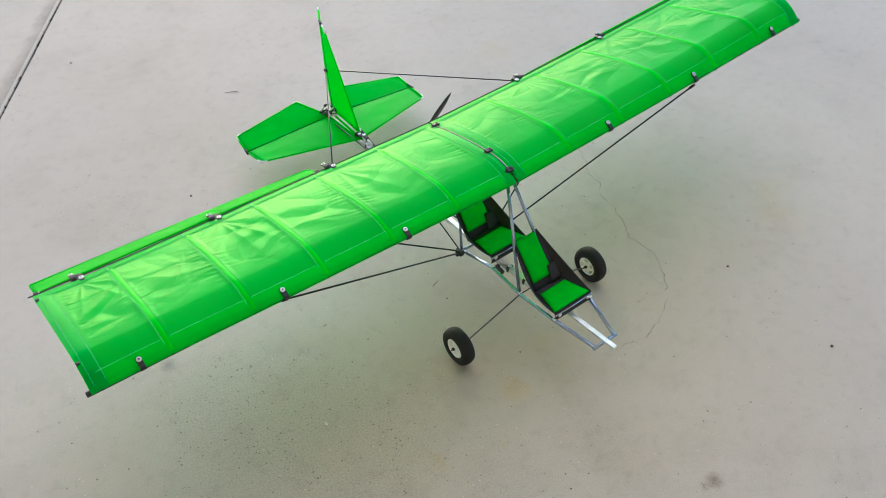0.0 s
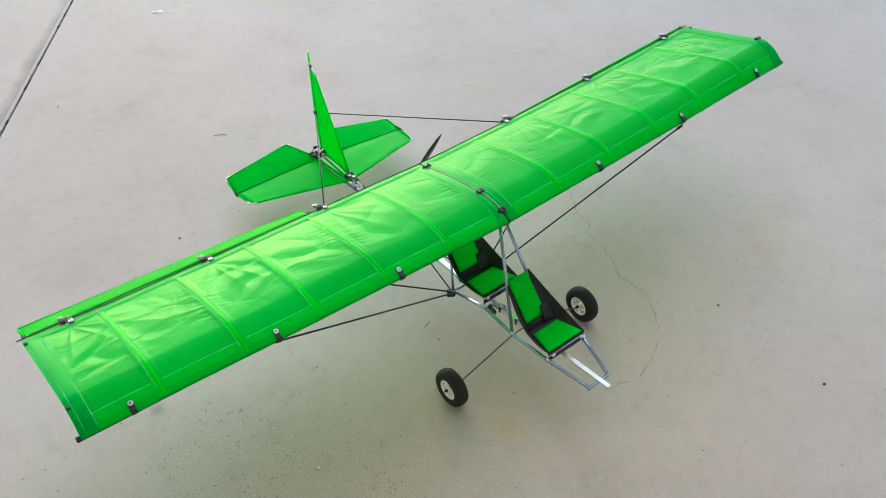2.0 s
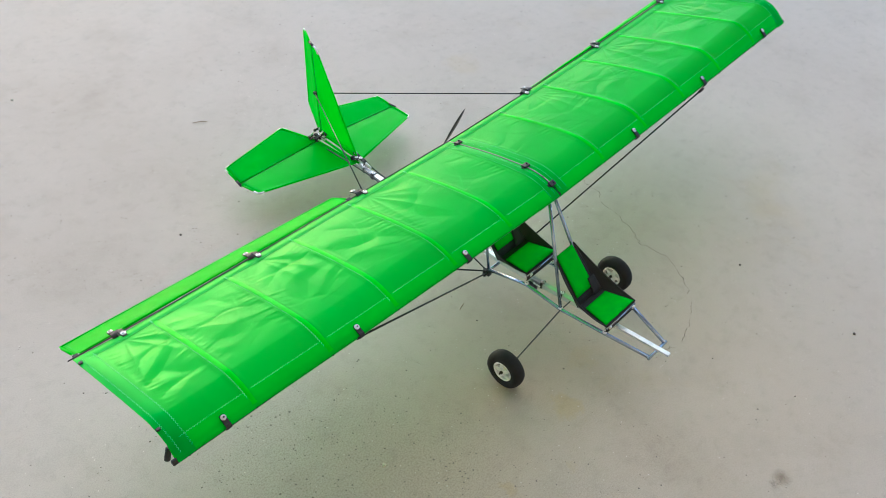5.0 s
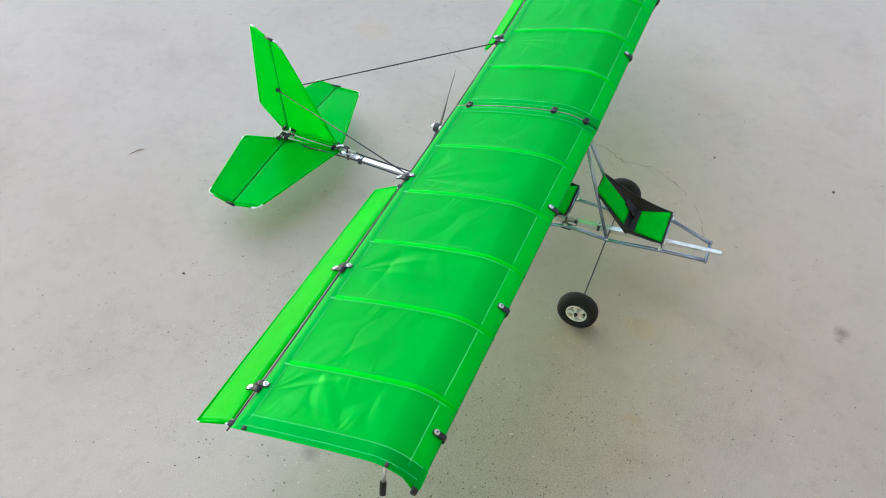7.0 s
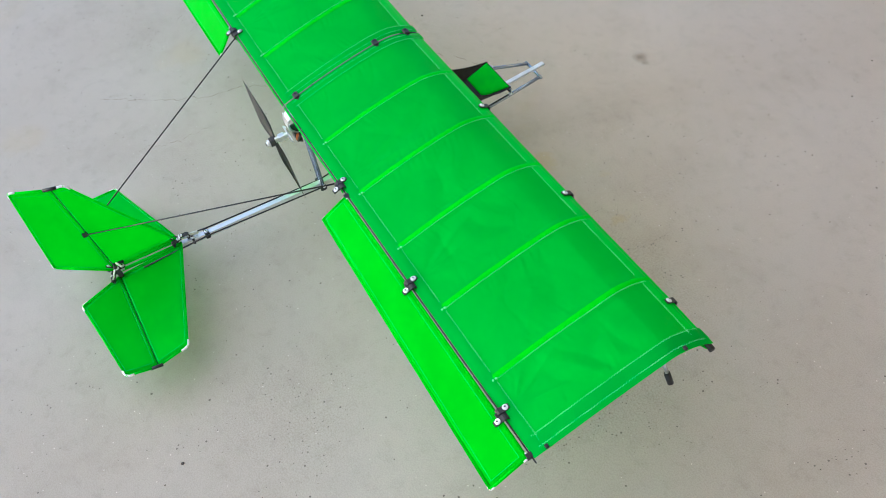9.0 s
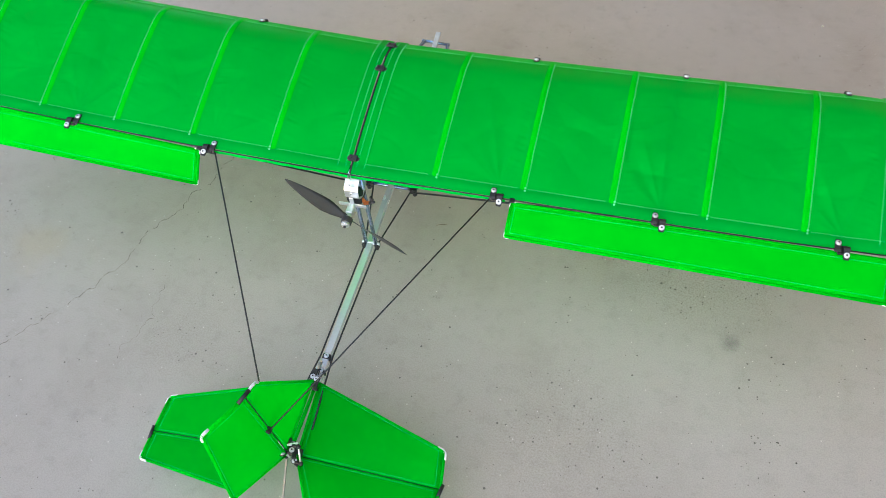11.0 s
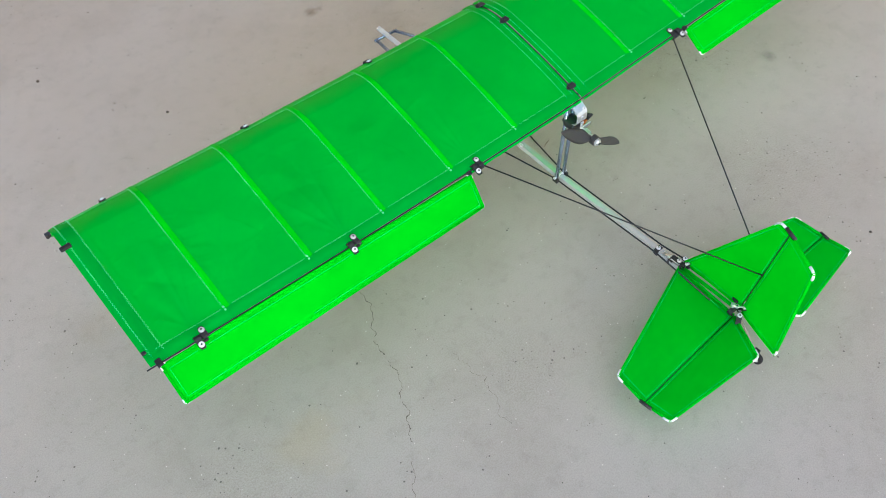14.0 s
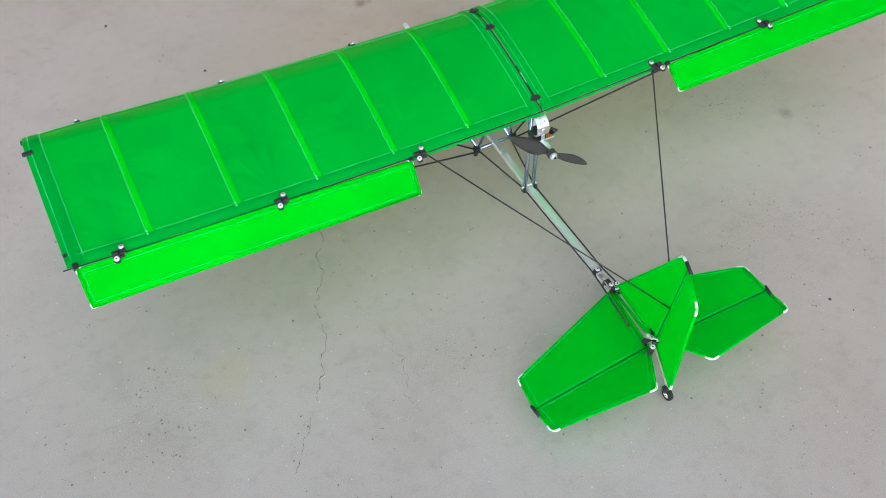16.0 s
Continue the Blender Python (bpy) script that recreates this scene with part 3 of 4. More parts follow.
def wing_panel(side):
    """One half of the wing: cloth, sewn sleeves, seams."""
    n_x, n_s = 400, 140
    x0, x1 = 0.0020 * side, TIP * side
    verts, faces = [], []
    for i in range(n_x + 1):
        x = x0 + (x1 - x0) * i / n_x
        for j in range(n_s + 1):
            s = 0.07 + (0.945 - 0.07) * j / n_s
            verts.append(wing_at(x, s, slack(x, s, 3.3 if side < 0 else 17.9)))
    for i in range(n_x):
        for j in range(n_s):
            a = i * (n_s + 1) + j
            faces.append((a, a + 1, a + n_s + 2, a + n_s + 1))
    panel = mesh_of("wing_panel", verts, faces, CLOTH, plane, "wrinkled translucent green ripstop nylon wing panel", smooth=True)
    seam_le, seam_te = s_of(0.036), s_of(0.256)
    # leading-edge sleeve, wrapped round its tube
    rows = 60
    verts, faces = [], []
    for i in range(rows + 1):
        x = x0 + (x1 - x0) * i / rows
        c = wing_at(x, 0.016, -0.0050)
        line = [wing_at(x, seam_le + 0.012 - k * 0.02, 0.0006) for k in range(4)]
        for k in range(9):
            a = radians(95 + k * 24)
            line.append(c + Vector((0, 0.0053 * math.cos(a), 0.0053 * math.sin(a))))
        line.append(wing_at(x, seam_le, -0.0016))
        ring = len(line) - 1
        verts += line
    for i in range(rows):
        for k in range(ring):
            a = i * (ring + 1) + k
            faces.append((a, a + 1, a + ring + 2, a + ring + 1))
    mesh_of("leading_edge_sleeve", verts, faces, CLOTH_NOSE, panel, "doubled green cloth sleeve", smooth=True)
    strip_on_wing("trailing_edge_sleeve", x0, x1, seam_te, 1.006, 0.0006, CLOTH_HEM, panel, 0.0012, 70, 5)
    strip_on_wing("tip_hem", x1 - 0.026 * side, x1, 0.0, 1.0, 0.0007, CLOTH_HEM, panel, 0.0008, 50, 4)
    strip_on_wing("root_hem", x0, x0 + 0.020 * side, 0.0, 1.0, 0.0006, CLOTH, panel, 0.0006, 50, 4)
    for r in RIBS:
        strip_on_wing("rib_sleeve", (r - 0.0042) * side, (r + 0.0040) * side, 0.02, seam_te + 0.02, 0.0005, CLOTH_RIB, panel, 0.0004, 46, 6,
                      "bright green sewn rib sleeve")
        zigzag("rib_seam", [wing_at((r + 0.0048) * side, 0.06 + (seam_te - 0.06) * k / 40, 0.0012) for k in range(41)], panel)
        bm = bmesh.new()
        for s in (seam_te + 0.012, seam_te - 0.004):
            add_cyl(bm, 0.0016, 0.0008, Matrix.Translation(wing_at((r + 0.004) * side, s, 0.0026)), 8)
        part("seam_knot", bm, THREAD, panel)
    stops = (0.012, *RIBS, TIP - 0.008)
    for a, b in zip(stops, stops[1:]):
        for s, name in ((seam_le + 0.01, "front_seam"), (seam_te, "rear_seam")):
            zigzag(name, [wing_at((a + 0.008 + (b - a - 0.016) * k / 12) * side, s, 0.0013) for k in range(13)], panel)
    for off in (TIP - 0.008, TIP - 0.025, 0.0085, 0.0205):
        zigzag("end_seam", [wing_at(off * side, 0.03 + 0.94 * k / 40, 0.0016) for k in range(41)], panel)
    return panel


for side in (-1, 1):
    wing_panel(side)
    # tubes inside the sleeves, showing at the ends
    tube("leading_edge_tube", [wing_at(x * side, 0.012, -0.0045) for x in (0.0, 0.2, 0.4, 0.6, TIP + 0.006)], 0.0042, CARBON, plane)
    tube("trailing_edge_rod", [wing_at(x * side, 1.012, 0.0004) for x in (0.0, 0.2, 0.4, 0.6, TIP + 0.006)], 0.0010, CARBON, plane)
    # battens under the cloth
    for r in (*RIBS, TIP - 0.016):
        tube("batten", [wing_at(r * side, k / 14, -0.003) for k in range(15)], 0.0015, CARBON, plane, seg=6)
    # straight tubes that hold the two edges apart
    for x in (0.449, 0.687):
        p, q = wing_at(x * side, 0.03, -0.008), wing_at(x * side, 0.985, -0.006)
        tube("spreader_tube", [p, q], 0.0036, CARBON, plane)
    # end clips at the tip
    for s in (0.27 if side > 0 else 0.17, 0.93):
        bm = bmesh.new()
        add_box(bm, (0.015, 0.007, 0.004) if s < 0.5 and side > 0 else (0.006, 0.005, 0.003), Matrix.Translation(wing_at((TIP - 0.003) * side, s, 0.0022)), 0.001)
        part("tip_clip", bm, BLACK, plane)
    bm = bmesh.new()
    add_box(bm, (0.005, 0.007, 0.007), Matrix.Translation(wing_at((TIP + 0.004) * side, 0.012, -0.005)), 0.0015)
    part("tube_plug", bm, BLACK, plane)

tube("tip_stub", [(-0.726, 0.073, 0.318), (-0.744, 0.069, 0.278)], 0.0026, BAR, plane, "short bright stub under the wing tip")
tube("stub_cap", [(-0.743, 0.0695, 0.281), (-0.750, 0.067, 0.264)], 0.0042, BLACK, plane, "black rubber cap", seg=10)

for x in (-0.683, -0.456, -0.230, 0.224, 0.451, 0.677):
    p, q = wing_at(x, s_of(0.026), 0.0012), wing_at(x, s_of(0.036), 0.0012)
    clamp(frame_from(p, q - p, (0, 0, 1)), plane, name="leading_edge_clamp")

# root tube between the two panels, with its clips
tube("root_batten", [wing_at(0, k / 20, -0.0012) for k in range(0, 21)], 0.0014, CARBON, plane, "dark rod between the wing halves")
for y in (0.039, 0.096, 0.250):
    p, q = wing_at(0, s_of(y), 0.0032), wing_at(0, s_of(y) + 0.02, 0.0032)
    bm = bmesh.new()
    m = frame_from(p, q - p, (0, 0, 1))
    add_box(bm, (0.013, 0.010, 0.004), m, 0.0012)
    add_box(bm, (0.019, 0.005, 0.002), m @ Matrix.Translation((0, 0, -0.002)), 0.0006)
    add_cyl(bm, 0.0017, 0.002, m @ Matrix.Translation((0.003, 0, 0.003)), 8)
    part("root_clip", bm, BLACK, plane)


# cloth edge that hangs behind the rear rod between the ailerons
for side in (-1, 1):
    verts, faces = [], []
    for i in range(25):
        x = (0.003 + 0.232 * i / 24) * side
        zt = lerp_table(TE_Z, x)
        for j in range(4):
            verts.append((x, 0.2745 + 0.0010 * j, zt + 0.0004 - 0.0014 * j + 0.0006 * math.sin(x * 190 + j)))
    for i in range(24):
        for j in range(3):
            a = i * 4 + j
            faces.append((a, a + 1, a + 5, a + 4))
    mesh_of("rear_flap", verts, faces, CLOTH_HEM, plane, "loose green cloth edge under the rear rod", smooth=True)


# ailerons
def sheet(name, corners, mat, parent, label="", thick=0.0016, n=14, belly=0.0, seed=0.0):
    """A four-sided cloth-covered surface with two skins and a little slack."""
    a, b, c, d = (Vector(p) for p in corners)          # a-b and d-c run the same way
    nrm = (b - a).cross(d - a).normalized()
    verts, faces = [], []
    for layer in (1, -1):
        for i in range(n + 1):
            for j in range(n + 1):
                u, v = i / n, j / n
                p = a.lerp(b, u).lerp(d.lerp(c, u), v)
                e = math.sin(math.pi * u) * math.sin(math.pi * v)
                w = (noise.noise((p.x * 22 + seed, p.y * 30, p.z * 30)) + 0.6 * noise.noise((p.x * 60 + seed, p.y * 40, p.z * 40)) + 0.35 * noise.noise((p.x * 130 + p.y * 90 + seed, p.y * 50, 3.1))) * belly * e ** 0.5
                verts.append(p + nrm * (w + layer * thick * (0.25 + 0.75 * min(1, 6 * e))))
    m = (n + 1) ** 2
    for layer in (0, 1):
        for i in range(n):
            for j in range(n):
                k = layer * m + i * (n + 1) + j
                f = (k, k + n + 1, k + n + 2, k + 1)
                faces.append(f if layer == 0 else f[::-1])
    rim = [i * (n + 1) for i in range(n + 1)] + [n * (n + 1) + j for j in range(1, n + 1)] + [i * (n + 1) + n for i in range(n - 1, -1, -1)] + [j for j in range(n - 1, 0, -1)]
    for p, q in zip(rim, rim[1:] + rim[:1]):
        faces.append((p, p + m, q + m, q))
    return mesh_of(name, verts, faces, mat, parent, label, smooth=True)


def white_corner(parent, p, a, b, size=0.011, r=0.0017):
    """A bent white plastic tube that joins two edge rods at a corner."""
    p, a, b = Vector(p), (Vector(a) - Vector(p)).normalized(), (Vector(b) - Vector(p)).normalized()
    p = p - (a + b).normalized() * 0.0015
    pts = [p + a * size]
    for k in range(7):
        t = k / 6
        pts.append((p + a * size * 0.55).lerp(p, t).lerp(p.lerp(p + b * size * 0.55, t), t))
    pts.append(p + b * size)
    return tube("corner_tube", pts, r, WHITE, parent, "bent white plastic corner tube", seg=8)


def hinge_pair(x, parent):
    """Two clips side by side that hold the aileron's rod to the wing's."""
    out = 1 if x > 0 else -1
    zt = lerp_table(TE_Z, x)
    p = wing_at(x - 0.0055 * out, s_of(0.267), 0.002)
    m = frame_from(p, (0, 1, -0.1), (0, 0, 1))
    clamp(m @ Matrix.Rotation(math.pi, 4, "Z"), parent, ((0, 0.0008, 0.0022),), "hinge_clip")
    m2 = frame_from((x + 0.0055 * out, 0.2835, zt + 0.0015), (0, 1, -0.45), (0, 0.45, 1))
    clamp(m2, parent, ((0, 0.000, 0.0022),), "hinge_clip")
    bm = bmesh.new()
    add_box(bm, (0.012, 0.014, 0.004), Matrix.Translation((x, 0.2755, zt + 0.001)), 0.001)
    part("hinge_block", bm, BLACK, parent)


for side, corners in ((-1, ((-0.245, 0.2785, 0.276), (-0.750, 0.2795, 0.287), (-0.750, 0.331, 0.260), (-0.244, 0.320, 0.251))),
                      (1, ((0.239, 0.2785, 0.281), (0.746, 0.2790, 0.318), (0.746, 0.317, 0.277), (0.241, 0.310, 0.238)))):
    aileron = sheet("aileron", corners, CLOTH_AIL, plane, "bright green doubled cloth aileron hinged behind the wing", 0.0022, 80, 0.0020, 4.4 * side)
    a, b, c, d = (Vector(p) for p in corners)
    nrm = (b - a).cross(d - a).normalized()
    if nrm.z < 0:
        nrm = -nrm
    tube("hem", [a, b], 0.0018, CLOTH_AIL, aileron)
    tube("hem", [b, c], 0.0021, CLOTH_AIL, aileron)
    tube("hem", [c, d], 0.0024, CLOTH_AIL, aileron)
    tube("hem", [d, a], 0.0021, CLOTH_AIL, aileron)
    for o, p, q in ((a, b, d), (d, a, c), (b, c, a), (c, b, d)):
        white_corner(aileron, o, p, q, 0.007, 0.0017)
    e = 0.12
    quad = [a.lerp(d, e).lerp(b.lerp(c, e), 0.012), a.lerp(d, e).lerp(b.lerp(c, e), 0.988), a.lerp(d, 1 - e).lerp(b.lerp(c, 1 - e), 0.988), a.lerp(d, 1 - e).lerp(b.lerp(c, 1 - e), 0.012)]
    for p, q in zip(quad, quad[1:] + quad[:1]):
        zigzag("hem_seam", [p.lerp(q, k / 8) + nrm * 0.0028 for k in range(9)], aileron, nrm, width=0.0006, thread=0.0002, mat=THREAD_DULL)
    for x in (0.222, 0.449, 0.687):
        hinge_pair(x * side, plane)
    for p in (a, b):
        bm = bmesh.new()
        add_box(bm, (0.008, 0.012, 0.005), Matrix.Translation(p + Vector((0, -0.005, 0.001))), 0.001)
        part("hinge_tape", bm, BLACK, plane)


# ---- fuselage ----
def fx(y):
    """The fuselage stands a little askew: its centre line."""
    return 0.001 + 0.011 * max(0.0, (0.12 - y) / 0.36)


BOOM = [(fx(-0.247), -0.247, 0.103), (fx(-0.1), -0.1, 0.092), (fx(0.1), 0.1, 0.078), (0.001, 0.25, 0.071), (0.0, 0.53, 0.076)]
boom = tube("boom", BOOM[1:], 0.0048, BAR, plane, "square aluminium tail boom", square=True)
bm = bmesh.new()
n0, n1 = Vector(BOOM[0]), Vector(BOOM[1])
add_box(bm, (0.0088, (n1 - n0).length, 0.0045), frame_from((n0 + n1) / 2 + Vector((0, 0, 0.003)), n1 - n0, (0, 0, 1)), 0.0006)
part("nose_bar", bm, NOSE, plane, "bright bare flat nose bar")

RAIL_R = [(-0.032, 0.123, 0.074), (-0.030, 0.035, 0.098), (-0.030, -0.045, 0.094), (-0.034, -0.142, 0.112), (-0.011, -0.224, 0.099)]
RAIL_L = [(0.036, 0.122, 0.074), (0.046, 0.035, 0.100), (0.048, -0.045, 0.098), (0.050, -0.142, 0.116), (0.034, -0.224, 0.101)]


def elbowed(name, line, r, mat, parent):
    pts = []
    for i, p in enumerate(line):
        p = Vector(p)
        if 0 < i < len(line) - 1:
            for t in (-0.006, -0.002, 0.002, 0.006):
                other = Vector(line[i + (1 if t > 0 else -1)])
                pts.append(p + (other - p).normalized() * abs(t))
        else:
            pts.append(p)
    return tube(name, pts, r, mat, parent, seg=10)


for rail in (RAIL_R, RAIL_L):
    ob = elbowed("side_rail", rail, 0.0034, TUBE, plane)
    for p in rail[1:-1]:
        b = part("bolt", None, None, ob, data=BOLT)
        b.matrix_basis = frame_from(Vector(p) + Vector((0, 0, 0.0028)), (0, 1, 0), (0, 0, 1))
tube("nose_crossbar", [Vector(RAIL_R[-1]) + Vector((-0.005, 0, 0)), Vector(RAIL_L[-1]) + Vector((0.005, 0, 0))], 0.0030, TUBE, plane, seg=10)
tube("rear_crossbar", [(-0.040, 0.122, 0.073), (0.042, 0.122, 0.073)], 0.0030, TUBE, plane, seg=10)
for side, foot in ((-1, RAIL_R[2]), (1, RAIL_L[2])):
    tube("front_strut", [wing_at(0.004 * side, s_of(0.036), -0.012), Vector(foot) + Vector((0, 0, 0.002))], 0.0031, TUBE, plane, "bare aluminium cabane strut", seg=10)
    tube("rear_strut", [(0.0075 * side, 0.256, 0.268), (0.0085 * side, 0.249, 0.068)], 0.0034, TUBE, plane, "bare aluminium cabane strut", seg=10)
    rear = RAIL_R[0] if side < 0 else RAIL_L[0]
    tube("seat_strut", [Vector(rear), (0.012 + 0.024 * side, 0.164, 0.180)], 0.0026, TUBE, plane, seg=8)
bm = bmesh.new()
add_box(bm, (0.024, 0.014, 0.012), Matrix.Translation(wing_at(0, s_of(0.036), -0.010)), 0.002)
part("strut_block", bm, BLACK, plane)
bm = bmesh.new()
add_cyl(bm, 0.0028, 0.030, Matrix.Translation((0.0, 0.249, 0.074)) @ Matrix.Rotation(math.pi / 2, 4, "Y"), 10, bevel=0.0006)
part("strut_pin", bm, STEEL, plane)

# lifting struts of the wing and their joints on the frame
for side in (-1, 1):
    root = Vector((0.001 + 0.038 * side, 0.121, 0.071))
    le = Vector((-0.463, 0.018, 0.313)) if side < 0 else Vector((0.447, 0.016, 0.321))
    te = wing_at(0.448 * side, s_of(0.268), -0.003)
    tube("wing_strut", [root, le], 0.0016, CARBON, plane, "thin black carbon wing strut")
    tube("wing_strut", [root + Vector((0, 0.006, 0)), te], 0.0016, CARBON, plane, "thin black carbon wing strut")
    for end in (le, te):
        q = end + (root - end).normalized() * 0.012
        tube("strut_end", [end, q], 0.0028, BLACK, plane, seg=8)
    bm = bmesh.new()
    add_box(bm, (0.010, 0.014, 0.010), Matrix.Translation(root), 0.002)
    add_cyl(bm, 0.004, 0.016, Matrix.Translation(root + Vector((0.004 * side, 0.004, 0))), 10)
    part("strut_joint", bm, BLACK, plane)
    # rods beside the boom
    rod = [root + Vector((-0.004 * side, 0.004, -0.002)), (0.0105 * side, 0.250, 0.071), (0.0095 * side, 0.474, 0.080), (0.021 * side, 0.596, 0.086)]
    tube("boom_brace", rod, 0.0015, CARBON, plane, "thin black rod beside the boom", seg=6)
    bm = bmesh.new()
    add_box(bm, (0.006, 0.012, 0.010), Matrix.Translation((0.0115 * side, 0.250, 0.070)), 0.0015)
    part("rod_clip", bm, BLACK, plane)
    # braces from the fin to the wing
    tube("tail_brace", [(0.001 * side, 0.652, 0.191), wing_at(0.212 * side, 1.03, 0.001)], 0.0012, CARBON, plane, "thin black rod bracing the fin", seg=6)

# collars on the boom
for y, w in ((0.474, 0.009), (0.50, 0.004), (0.022, 0.006), (-0.022, 0.006)):
    z = lerp_table([(p[1], p[2]) for p in BOOM], y)
    bm = bmesh.new()
    add_box(bm, (0.0135, w, 0.0135), Matrix.Translation((fx(y) if y < 0.12 else 0.0, y, z)), 0.002)
    collar = part("boom_collar", bm, BLACK, plane)
    b = part("bolt", None, None, collar, data=BOLT)
    b.matrix_basis = Matrix.Translation((fx(y) if y < 0.12 else 0.0, y, z + 0.0066))
bm = bmesh.new()
add_box(bm, (0.008, 0.020, 0.012), Matrix.Translation((-0.008, 0.036, 0.077)), 0.0015)
add_cyl(bm, 0.003, 0.004, Matrix.Translation((-0.008, 0.030, 0.084)), 10)
servo = part("servo", bm, BLACK, plane, "small black servo on the boom")
bm = bmesh.new()
add_box(bm, (0.003, 0.016, 0.002), Matrix.Translation((-0.008, 0.027, 0.087)), 0.0005)
part("servo_arm", bm, WHITE, servo)


# ---- seats ----
def seat(dy, dz, dx, wide=0.0):
    """A sling seat: black cloth shell with green seat and back pads."""
    o = Vector((0.008 + dx, dy, dz))
    fr, fl, br, bl = (Vector(p) + o for p in ((-0.042, -0.143, 0.129), (0.042, -0.143, 0.131), (-0.031 - wide, -0.076, 0.120), (0.031, -0.076, 0.122)))
    tr, tl = Vector((-0.024 - wide * 0.8, -0.006, 0.188)) + o, Vector((0.026, -0.006, 0.190)) + o
    chair = sheet("seat", (fr, fl, bl, br), BLACK_CLOTH, plane, "black cloth sling seat with green pads", 0.0014, 10, 0.0)
    sheet("backrest", (br, bl, tl, tr), BLACK_CLOTH, chair, "", 0.0014, 10, 0.0)
    up = Vector((0, 0, 1))
    sn = (fl - fr).cross(br - fr).normalized()
    sn = sn if sn.z > 0 else -sn
    bn = (bl - br).cross(tr - br).normalized()
    bn = bn if bn.y < 0 else -bn
    mid = lambda a, b, c, d, u, v: a.lerp(b, u).lerp(d.lerp(c, u), v)
    q = [mid(fr, fl, bl, br, u, v) + sn * 0.003 for u, v in ((0.005, 0.03), (0.985, 0.03), (0.93, 0.80), (0.06, 0.80))]
    sheet("seat_pad", q, SEAT_GREEN, chair, "bright green seat pad", 0.0018, 10, 0.001, dy)
    q = [mid(br, bl, tl, tr, u, v) + bn * 0.003 for u, v in ((0.05, 0.15), (0.82, 0.15), (0.88, 1.0), (0.0, 1.0))]
    sheet("back_pad", q, SEAT_GREEN, chair, "bright green back pad", 0.0018, 10, 0.001, dy + 2)
    # flat belt loop across the fold
    w = [mid(br, bl, tl, tr, u, v) + bn * 0.006 for u, v in ((0.62, 0.0), (1.0, 0.0), (1.0, 0.32), (0.70, 0.32))]
    sheet("lap_strap", w, BLACK_CLOTH, chair, "", 0.0008, 4, 0.0)
    # side webs, hollow-curved from the top of the back to the front of the seat
    for f, b, t, out in ((fr, br, tr, -1), (fl, bl, tl, 1)):
        verts, faces = [], []
        n = 14
        for layer in (0, 0.0016 * out):
            for k in range(n + 1):
                u = k / n
                low = (t.lerp(b, u * 2) if u < 0.5 else b.lerp(f, u * 2 - 1))
                ctrl = b + (t - b) * 0.05 + (f - b) * 0.05 + Vector((0.016 * out, 0, 0.0))
                rim = t.lerp(ctrl, u).lerp(ctrl.lerp(f, u), u)
                verts += [low + Vector((layer, 0, 0)), rim + Vector((layer + 0.003 * out * math.sin(math.pi * u), 0, 0.002))]
        m = 2 * (n + 1)
        for k in range(n):
            a = 2 * k
            faces += [(a, a + 1, a + 3, a + 2), (m + a, m + a + 2, m + a + 3, m + a + 1), (a + 1, m + a + 1, m + a + 3, a + 3), (a, a + 2, m + a + 2, m + a)]
        mesh_of("side_web", verts, faces, BLACK_CLOTH, chair, "black cloth side of the seat", smooth=False)
        tube("web_piping", [Vector(verts[2 * k + 1]) for k in range(n + 1)], 0.0016, BLACK_CLOTH, chair, seg=6)
    sheet("front_lip", (fr + Vector((0, -0.001, -0.017)), fl + Vector((0, -0.001, -0.017)), fl, fr), BLACK_CLOTH, chair, "", 0.0016, 4, 0.0)
    tube("seat_tube", [fr - up * 0.004, fl - up * 0.004], 0.0026, TUBE, chair, seg=8)
    tube("back_tube", [br - up * 0.002, tr], 0.0022, BLACK_CLOTH, chair, seg=8)
    tube("back_tube", [bl - up * 0.002, tl], 0.0022, BLACK_CLOTH, chair, seg=8)
    for p in (fr.lerp(fl, 0.1), fr.lerp(fl, 0.9)):
        b = part("bolt", None, None, chair, data=BOLT)
        b.matrix_basis = frame_from(p + Vector((0, -0.003, -0.005)), (0, 0, 1), (0, -1, 0.3))
    return chair


seat(0.0, 0.0, 0.0)
seat(0.180, -0.006, 0.004, 0.012)


